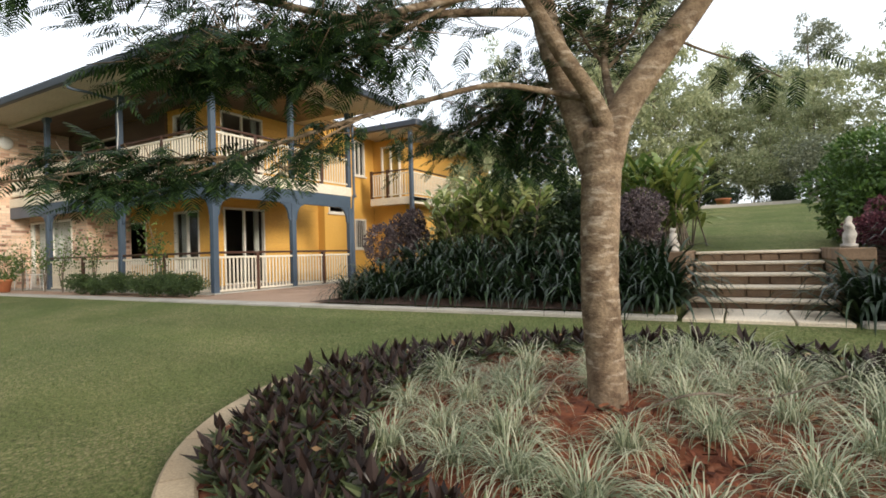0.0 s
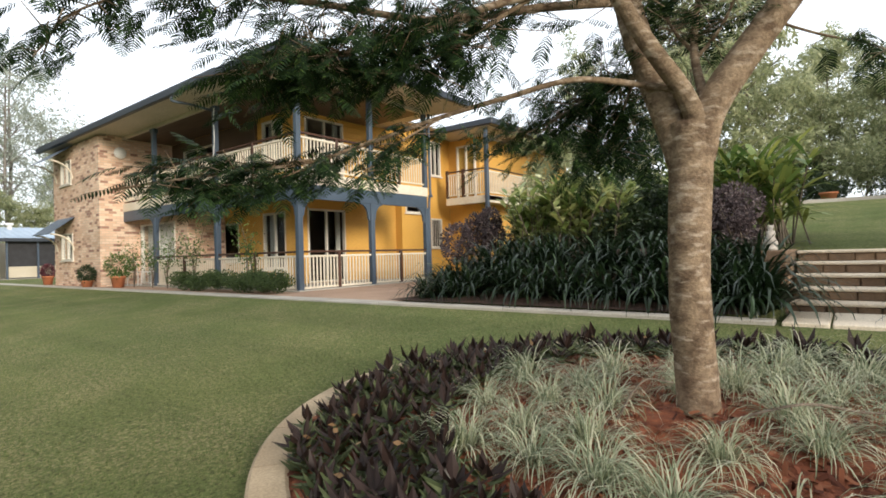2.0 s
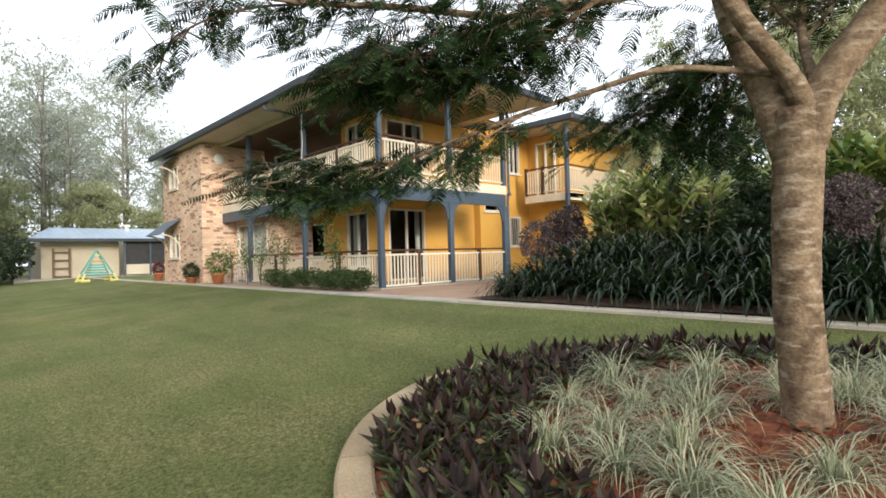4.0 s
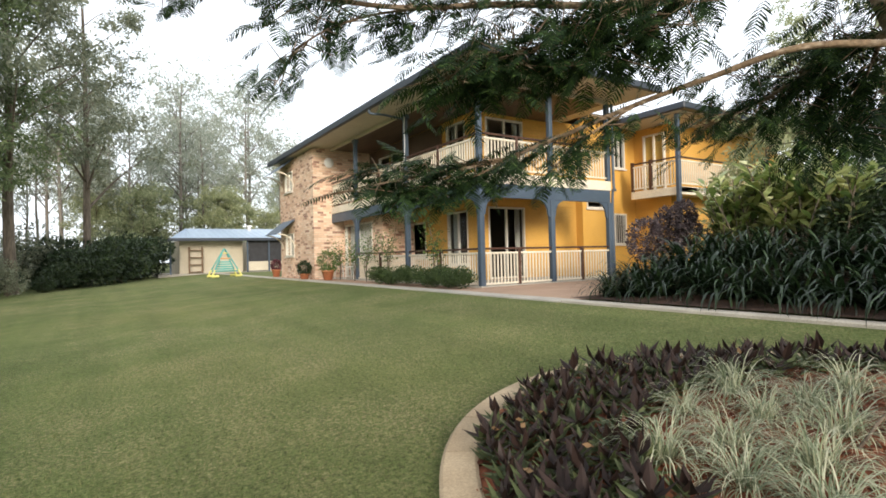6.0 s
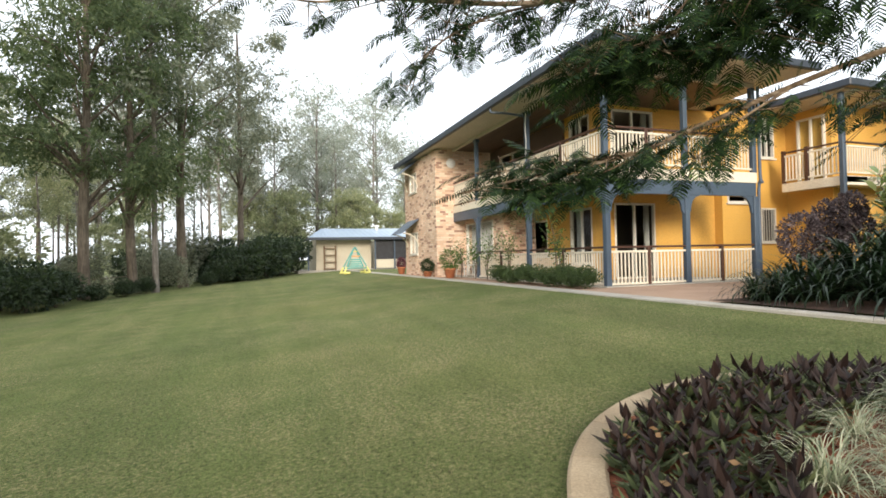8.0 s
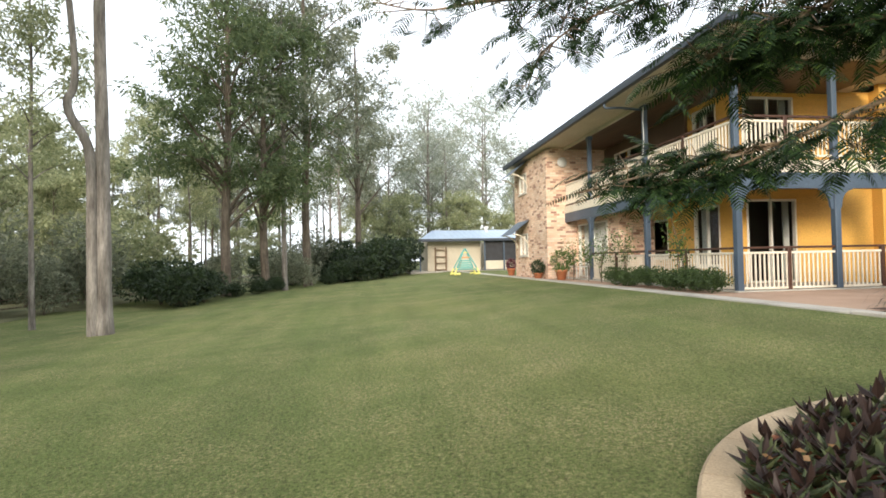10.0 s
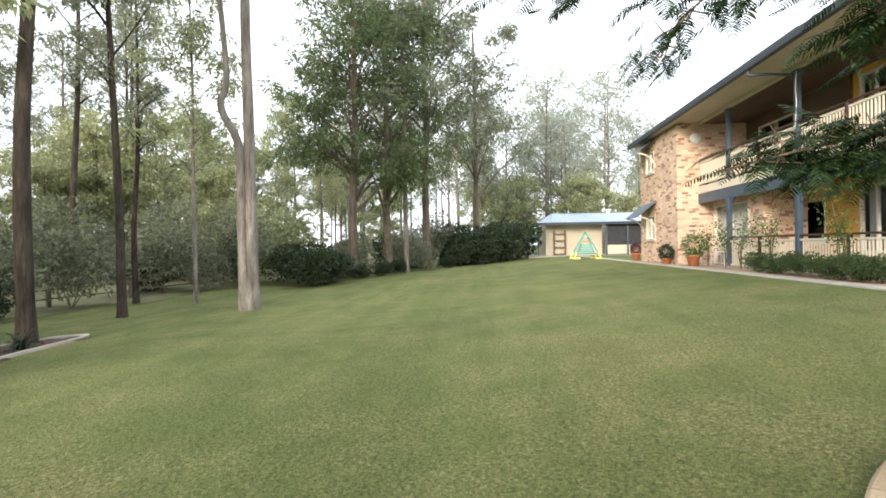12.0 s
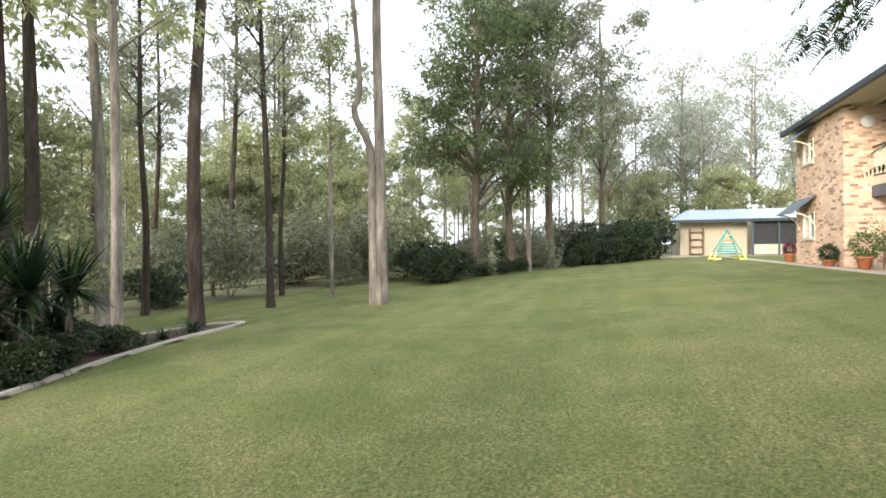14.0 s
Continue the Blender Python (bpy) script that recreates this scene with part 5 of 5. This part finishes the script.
play = thing("play_frame", "teal and yellow plastic climbing frame on the lawn", "play frame", at=(-30.2, 5.5, -0.02))
apex = np.array([0, 0, 1.55])
feet = [np.array(f) for f in ((0.7, -0.76, 0), (0.7, 0.76, 0), (-0.7, -0.76, 0), (-0.7, 0.76, 0))]
for f in feet:
    tubes("leg", [([f, apex + (f - apex) * 0.03], [0.04, 0.035])], TEAL, play, "", 8)
    tubes("sleeve", [([f, f + (apex - f) * 0.24], [0.048, 0.046])], YPLASTIC, play, "yellow lower leg sleeve", 8)
    tubes("foot", [([f + (0, -f[1] * 0.45, 0.06), f + (0, 0, 0.04)], [0.07, 0.07])], YPLASTIC, play, "yellow foot", 8)
for sx in (1, -1):
    a, b = feet[0] * (sx, 1, 1), feet[1] * (sx, 1, 1)
    mid = (a + b) / 2
    for u in (0.46, 0.54, 0.62, 0.7):
        V = [apex + (mid + (e - mid) * 0.66 - apex) * w for e, w in ((a, u + 0.05), (b, u + 0.05), (b, u), (a, u))]
        V += [v + np.array([-0.03 * sx, 0, 0]) for v in V]
        link("slat", raw("slat", V, [(0, 1, 2, 3), (7, 6, 5, 4), (0, 4, 5, 1), (1, 5, 6, 2), (2, 6, 7, 3), (3, 7, 4, 0)]), TEAL, play, "teal slat")
    for u, mt in ((0.36, ORANGE), (0.18, YPLASTIC), (0.8, TEAL)):
        tubes("rung", [([apex + (a - apex) * u, apex + (b - apex) * u], [0.035, 0.035])], mt, play, "", 8)

# ---- the wood beyond the lawn ----
def limb_paths(r, base, top, r0, n, reach, start=0.45):
    """A wandering trunk and its side limbs; returns tube jobs and the limb tips."""
    H = top[2] - base[2]
    mids = [np.array(base) + (np.array(top) - np.array(base)) * u + np.array([r.normal(), r.normal(), 0]) * 0.0045 * H for u in (0.25, 0.5, 0.75)]
    P = smooth_path([base, *mids, top], 8)
    R = [r0 * (1.35 if i == 0 else 1.1 if i == 1 else 1) * (1 - 0.72 * i / len(P)) for i in range(len(P))]
    jobs, tips = [(P, R)], [P[-1]]
    for k in range(n):
        u = start + (0.98 - start) * (k + r.uniform(0, 0.8)) / n
        i = min(int(u * (len(P) - 1)), len(P) - 2)
        a = r.uniform(0, 6.28)
        L = reach * r.uniform(0.5, 1.1) * (1.15 - 0.6 * u)
        q = P[i] + np.array([math.cos(a) * L * 0.45, math.sin(a) * L * 0.45, L * 0.45])
        e = P[i] + np.array([math.cos(a) * L, math.sin(a) * L, L * r.uniform(0.4, 1.1)])
        path = smooth_path([P[i], q, e], 5)
        jobs.append((path, list(np.linspace(R[i] * 0.5, 0.012, len(path)))))
        tips += [e, path[-3] + r.normal(size=3) * 0.3]
    return jobs, tips


def gum(name, label, seed, height, r0, bark_mat, leaf_mat, n_limbs=14, reach=2.6, cluster=0.8, per=110, leaf=0.3, width=0.1, start=0.45, twin=False, droop=0.6):
    r = np.random.default_rng(seed)
    ob = thing(name, label, "tree", at=(0, 0, 0))
    lean = r.normal(size=2) * 0.008 * height
    jobs, tips = limb_paths(r, (0, 0, -0.25), (lean[0], lean[1], height), r0, n_limbs, reach, start)
    tubes("trunk", jobs[:1], bark_mat, ob, "", 12, 0.02, seed)
    if twin:
        P = smooth_path([(0.08, -0.2, -0.25), (0.09, -0.22, height * 0.12), (0.11, -0.27, height * 0.24), (0.3, -0.68, height * 0.3), (0.26, -0.55, height * 0.38), (0.5, -1.3, height * 0.8)], 7)
        tubes("trunk", [(P, list(np.linspace(r0 * 0.85, r0 * 0.3, len(P))))], bark_mat, ob, "", 10, 0.02, seed)
        tips.append(P[-1])
    tagged(tubes("branchwork", jobs[1:], bark_mat, ob, "", 4), kind="stuff")
    pts = []
    for t in tips:
        for _ in range(4):
            c = t + r.normal(size=3) * cluster * (0.62, 0.62, 0.45)
            n = int(per * r.uniform(0.2, 0.52))
            d = unit(r, n)
            pts.append(leaf_cards(r, c + d * (r.uniform(0.1, 1, n) ** 0.6)[:, None] * cluster * (0.46, 0.46, 0.3), d, leaf, width, droop, 0.8, 3))
    link("crown", quads("crown", np.concatenate(pts), 3), leaf_mat, ob)
    return ob


gums = [
    gum("gum_tree", "tall slim gum tree with pale smooth trunk and thin crown", 101, 17, 0.17, BARK_GUM, GUMLEAF, 16, 2.6, per=105, leaf=0.23, width=0.075, start=0.52),
    gum("gum_tree", "tall dark-barked gum tree with thin high crown", 102, 18, 0.18, BARK_DARK, GUMLEAF, 16, 2.6, per=100, leaf=0.23, width=0.075, start=0.48),
    gum("gum_tree", "grey-barked gum tree with olive crown", 103, 14, 0.14, BARK_MID, GUMLEAF, 18, 2.4, per=115, start=0.38),
    gum("gum_tree", "slender pale gum tree with light green leaves", 104, 12, 0.1, BARK_GUM, GUMLEAF2, 16, 2.0, per=125, leaf=0.23, width=0.075, start=0.42),
    gum("wattle_tree", "full dark green wattle tree with leafy crown", 105, 13, 0.2, BARK_MID, CASLEAF, 34, 3.6, cluster=1.05, per=185, leaf=0.26, width=0.075, start=0.22, droop=0.4),
    gum("sapling", "young light green sapling at the wood's edge", 106, 5.5, 0.05, BARK_MID, GUMLEAF2, 20, 1.7, cluster=0.6, per=105, leaf=0.2, width=0.08, start=0.08),
    gum("gum_tree", "tall far gum tree with airy grey-green crown, paled for haze", 107, 15, 0.16, BARK_GUM, FARLEAF, 24, 4.4, cluster=1.35, per=46, leaf=0.36, width=0.12, start=0.38),
]


def plant(src, x, y, rz, s):
    return copy_thing(src, pose(x, y, ground_z(x, y) - 0.02, 0, 0, rz) @ Matrix.Diagonal((s, s, s, 1)))


# trees that stand out, one by one
front_gum = gum("gum_tree", "tall twin-stemmed gum with pale grey trunk on the lawn", 120, 19, 0.19, BARK_GUM, GUMLEAF, 16, 3.0, per=150, start=0.5, twin=True)
front_gum.location = (-14.4, -6.7, ground_z(-14.4, -6.7))
plant(gums[1], -9.9, -9.35, 40, 0.95)
plant(gums[0], -9.6, -11.9, 90, 0.95)
plant(gums[3], -7.7, -9.2, 10, 1.1)
plant(gums[1], -7.6, -11.4, 130, 0.85)
plant(gums[1], -6.9, -10.9, 290, 0.7)
plant(gums[1], -14.0, -10.3, 250, 0.72)
plant(gums[1], -17.6, -12.4, 10, 0.6)
plant(gums[3], -16.9, -9.8, 200, 0.85)
plant(gums[1], -12.2, -13.4, 160, 0.62)
plant(gums[4], -25.5, -6.6, 0, 1.15)
plant(gums[4], -27.6, -5.2, 250, 1.1)
spreading = gum("gum_tree", "tall spreading gum with airy olive crown behind the bushes", 121, 17, 0.24, BARK_MID, GUMLEAF, 22, 5.2, cluster=1.1, per=150, start=0.3)
spreading.location = (-30.0, -3.4, ground_z(-30.0, -3.4) - 0.05)
plant(spreading, -37, -0.8, 120, 0.95)
plant(gums[0], -27.0, -4.2, 300, 0.85)
# far gums, their haze painted into the leaf colour
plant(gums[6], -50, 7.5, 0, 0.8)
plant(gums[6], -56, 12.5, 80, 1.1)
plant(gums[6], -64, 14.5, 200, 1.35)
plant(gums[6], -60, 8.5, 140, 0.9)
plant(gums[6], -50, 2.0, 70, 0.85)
r = np.random.default_rng(77)
made = []
tries = 0
while len(made) < 31 and tries < 5000:
    tries += 1
    x, y = r.uniform(-75, 14), r.uniform(-62, -10)
    if x < -34 and r.uniform() < 0.5:
        y = r.uniform(-30, 6)
    if x > 0.62 * y:
        continue
    line = -10.5 if x > -20 else -10.5 + (-20 - x) * 0.75
    if 109 < 90 + math.degrees(math.atan2(-y, -x)) < 121 and math.hypot(x, y) < 44:
        continue
    if math.hypot(x, y) < 24 or y > min(line, 4) - 1.5 or any((x - a) ** 2 + (y - b) ** 2 < 6 for a, b in made):
        continue
    if x > -34 and -32 < y < -14.5 and r.uniform() < 0.8:
        continue
    made.append((x, y))
    plant(gums[int(r.choice([0, 1, 2, 3, 4, 5], p=[0.2, 0.2, 0.22, 0.24, 0.06, 0.08]))], x, y, r.uniform(0, 360), r.uniform(0.75, 1.2))
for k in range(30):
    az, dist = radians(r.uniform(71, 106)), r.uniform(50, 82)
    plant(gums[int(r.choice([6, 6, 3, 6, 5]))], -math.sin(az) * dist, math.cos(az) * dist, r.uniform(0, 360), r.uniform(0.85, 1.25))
for k in range(12):
    az, dist = radians(r.uniform(74, 104)), r.uniform(47, 54)
    plant(gums[5], -math.sin(az) * dist, math.cos(az) * dist, r.uniform(0, 360), r.uniform(0.9, 1.4))
for k in range(10):
    az, dist = radians(r.uniform(106, 149)), r.uniform(26, 46)
    x, y = -math.sin(az) * dist, math.cos(az) * dist
    if y < -11.5 and not 1.89 < az < 1.97:
        plant(gums[int(r.choice([0, 1, 1, 3]))], x, y, r.uniform(0, 360), r.uniform(0.7, 1.05))
belt = 0
while belt < 14:
    x = r.uniform(-48, -10)
    y = (-25.0 if x > -18 else -25.0 + (-18 - x) * 0.5) - r.uniform(1, 15)
    plant(gums[5], x, y, r.uniform(0, 360), r.uniform(0.9, 1.5))
    belt += 1
rr = np.random.default_rng(31)
for k in range(10):
    az, dist = radians(112.5 + 36 * (k + rr.uniform(0, 1)) / 10), rr.uniform(32, 50)
    plant(gums[5], -math.sin(az) * dist, math.cos(az) * dist, rr.uniform(0, 360), rr.uniform(0.9, 1.8))
for x, y, s in ((-7.6, -13.2, 1.0), (-9.3, -13.6, 0.9), (-5.6, -12.8, 1.1), (-6.6, -15.5, 1.4), (-8.8, -16.5, 1.5), (-4.2, -14.0, 1.3)):
    plant(gums[5], x, y, 70 * x, s)
for x, y, k, s in ((-0.6, 21.0, 5, 0.65), (1.0, 21.5, 5, 0.7), (2.6, 21.2, 5, 0.6), (-2.0, 21.8, 5, 0.8)):
    plant(gums[k], x, y, 50 * x + 10 * y, s)
# behind the steps and the house
for x, y, k, s in ((-3.5, 25, 2, 0.7), (1.5, 29, 4, 0.5), (6.5, 27, 2, 0.6), (10, 23, 4, 0.5), (3.5, 36, 2, 0.75), (-1, 35, 3, 0.75), (11, 31, 1, 0.6), (-6, 27, 4, 0.7), (-4.0, 18.5, 5, 1.2), (-2.5, 19.5, 5, 1.0), (4.2, 20.5, 5, 0.8), (6.5, 18, 5, 0.9), (14, 22, 2, 0.75), (-7, 35, 2, 1.0), (-13, 32, 3, 1.1), (-6.2, 13.2, 5, 0.7), (-0.5, 23, 5, 1.0), (2.5, 23.5, 5, 0.9)):
    plant(gums[k], x, y, r.uniform(0, 360), s)
for i, g in enumerate(gums):
    g.matrix_basis = pose(-30 - 9 * i, -34 - 3 * i, ground_z(-30 - 9 * i, -34 - 3 * i), 0, 0, 50 * i)

bushes = [shrub("bush", "dark green rounded bush along the lawn's edge", "shrub", 0, 0, (1.6, 1.5, 1.7), 4600, 0.15, 0.075, DARKLEAF, 130 + i, lumps=14, z=0, group="edge bushes", corners=3) for i in range(3)]
light_bush = [shrub("bush", "loose light green undergrowth bush", "shrub", 0, 0, (1.5, 1.4, 2.9), 2600, 0.2, 0.08, GUMLEAF if i else GUMLEAF2, 140 + i, lumps=20, z=0, group="undergrowth", corners=3) for i in range(3)]
edge = [(-21.3, -7.2, 0.95), (-22.6, -6.7, 0.8), (-24.4, -6.1, 0.42), (-25.6, -5.2, 0.5), (-26.8, -4.6, 0.38), (-28.4, -3.4, 0.55), (-30.2, -2.3, 0.45), (-31.6, -1.6, 0.7), (-33.2, -0.6, 1.2), (-34.6, 0.2, 1.55), (-36.5, 0.9, 1.7), (-38.5, 1.7, 1.6), (-40.5, 1.2, 1.6), (-23, -8.5, 1.0), (-27, -7, 0.9), (-31.5, -4.5, 1.1), (-35.5, -2, 1.6), (-29.4, -4.6, 0.8), (-33.9, -1.6, 1.1), (-25.2, -7.6, 0.7)]
for i, (x, y, s) in enumerate(edge):
    plant(light_bush[i % 3] if i in (5, 14, 17) else bushes[i % 3], x, y, r.uniform(0, 360), s * r.uniform(0.85, 1.1))
for i in range(44):
    x = r.uniform(-62, -7)
    line = -12.5 if x > -18 else -12.5 + (-18 - x) * 0.6
    y = min(line, 3) - abs(r.normal()) * 11 - 0.5
    plant(light_bush[i % 3] if r.uniform() < 0.8 else bushes[i % 3], x, y, r.uniform(0, 360), r.uniform(0.6, 1.4))
for x, y, s in ((-2.6, 18.6, 1.0), (-1.2, 19.0, 1.05), (0.4, 19.2, 1.0), (1.9, 18.9, 1.05), (3.6, 17.8, 1.1), (5.5, 15.5, 1.0), (-4.6, 16.8, 0.9), (-6.0, 11.5, 0.7), (-4.4, 10.8, 0.75), (-3.0, 11.2, 0.8), (-5.3, 12.2, 0.85), (2.9, 18.0, 1.0), (4.4, 16.6, 1.0), (7.5, 11.5, 1.1), (4.9, 9.4, 0.9), (-5.2, 13.8, 0.8), (-0.4, 18.3, 0.6), (1.1, 18.4, 0.6), (-1.9, 18.2, 0.6), (2.4, 18.0, 0.6), (-3.2, 17.8, 0.6), (3.5, 17.0, 0.6)):
    plant((light_bush if y > 16 and r.uniform() < 0.6 else bushes)[int(r.integers(3))], x, y, r.uniform(0, 360), s * (0.7 if y > 16 else 1.0))
for i, b in enumerate(bushes + light_bush):
    b.matrix_basis = pose(-22 - 5 * i, -15 - 2 * i, ground_z(-22 - 5 * i, -15 - 2 * i))

for k in range(22):
    az, dist = radians(112.5 + 38 * (k + rr.uniform(0, 1)) / 22), rr.uniform(24, 48)
    plant(light_bush[k % 3], -math.sin(az) * dist, math.cos(az) * dist, rr.uniform(0, 360), rr.uniform(0.5, 1.4))

# the bed at the wood's edge
KPTS = [(-1.5, -6.2), (-4.26, -7.04), (-6.37, -7.83), (-8.6, -8.35), (-10.3, -8.5), (-10.7, -8.85), (-10.3, -9.4), (-8.8, -9.8)]
P = smooth_path([(x, y, 0) for x, y in KPTS], 8)
V, F = [], []
for i, p in enumerate(P):
    t = P[min(i + 1, len(P) - 1)] - P[max(i - 1, 0)]
    s = np.array([-t[1], t[0], 0]) / np.linalg.norm(t[:2]) * 0.05
    for q, z in ((p - s, -0.05), (p - s, 0.055), (p + s, 0.055), (p + s, -0.05)):
        V.append((q[0], q[1], ground_z(q[0], q[1]) + z))
    if i:
        o = 4 * i
        F += [(o - 4 + k, o - 4 + (k + 1) % 4, o + (k + 1) % 4, o + k) for k in range(4)]
tagged(link("edging", raw("edging", V, F), CONCRETE), "pale concrete edging of the bed under the gums", "edging", kind="structure")
patch("soil", SOIL, KPTS + [(-5, -12), (-1, -11)], "dark leaf litter in the bed under the gums", "soil", 0.025, 0.3)

for x, y, s in ((-5.7, -7.85, 0.34), (-6.9, -8.35, 0.3), (-4.9, -7.5, 0.36), (-5.2, -8.5, 0.5), (-6.6, -9.0, 0.4)):
    plant(bushes[1], x, y, 80 * x, s)
yucca_me = [raw("head", *strips(np.random.default_rng(150 + i), 170, 0.62, 0.042, (-45, 88), 0.05, 4, 0.22), True) for i in range(2)]
for k, (x, y, h, s) in enumerate(((-6.1, -8.25, 1.2, 1.3), (-5.2, -7.9, 1.2, 1.55), (-4.5, -7.7, 1.1, 1.4), (-5.4, -9.0, 2.1, 1.5), (-6.2, -8.75, 0.55, 1.25), (-4.7, -8.3, 0.6, 1.4))):
    ob = thing("yucca", "spiky dark green yucca in the bed under the gums", "plant", "yuccas", at=(x, y, ground_z(x, y)))
    tubes("stem", [([(0, 0, -0.05), (0.03, 0, h * 0.5), (0, 0.02, h)], [0.06, 0.05, 0.05])], BARK_MID, ob, "", 8)
    tagged(link("head", yucca_me[k % 2], STRAP, ob, "", pose(0, 0, h, 0, 0, 40 * k) @ Matrix.Scale(s, 4)), kind="stuff")
for k, (x, y, s) in enumerate(((-9.2, -8.8, 0.6), (-8.3, -8.7, 0.5), (-7.6, -8.5, 0.45), (-5.3, -7.7, 0.6), (-5.6, -8.1, 0.7), (-4.7, -7.4, 0.55), (-3.9, -7.2, 0.6))):
    tagged(link("strap_plant", straps[k % 4], STRAP, None, "", pose(x, y, ground_z(x, y), 0, 0, 77 * k) @ Matrix.Scale(s, 4)), "small grey-green strap plant in the gum bed", "strap plant", "gum bed plants")

patch("forest_floor", LITTER, [(-85, -2), (-42, -1.5), (-32, -6.5), (-22, -11.5), (-14, -13.8), (12, -13.8), (30, -90), (-85, -90)], "dry leaf litter and rough grass under the trees", "forest floor", 0.015, 1.5)

# timber rail fence in the wood
fence = thing("rail_fence", "low weathered timber rail fence at the wood's edge", "fence")
fp = [(x, -16.0 + (0.0 if x > -16 else (-16 - x) * 0.55)) for x in np.arange(-34, 4, 2.4)]
for a, b in zip(fp, fp[1:]):
    za, zb = ground_z(*a), ground_z(*b)
    boxes("post", [(a[0] - 0.06, a[0] + 0.06, a[1] - 0.06, a[1] + 0.06, za - 0.1, za + 0.7)], BARK_MID, fence, "", 0.01)
    for h in (0.3, 0.62):
        tubes("rail", [([(*a, za + h), (*b, zb + h)], [0.024, 0.024])], BARK_MID, fence, "", 6)

# short grass blades on the near lawn
r = np.random.default_rng(9)
n = 170000
x = r.uniform(-9.5, 1.2, n)
y = r.uniform(-4.5, 6.1, n)
near = np.exp(-np.hypot(x, y) / 4.5) * 1.9
keep = (r.uniform(0, 1, n) < near) & (((x - BCX) / (BA + 0.03)) ** 2 + ((y - BCY) / (BB + 0.03)) ** 2 > 1)
x, y = x[keep], y[keep]
z = np.array([ground_z(a, b) for a, b in zip(x, y)])
a = r.uniform(0, 6.28, len(x))
h, lean = r.uniform(0.012, 0.032, len(x)), r.uniform(0.2, 1.3, len(x))
base = np.stack([x, y, z - 0.003], 1)
side = np.stack([np.cos(a), np.sin(a), 0 * a], 1) * 0.0028
tip = base + np.stack([-np.sin(a) * h * lean, np.cos(a) * h * lean, h], 1)
tagged(link("grass", quads("grass", np.stack([base - side, base + side, tip], 1), 3), BLADE), "short mown grass blades on the lawn", "grass", kind="stuff")
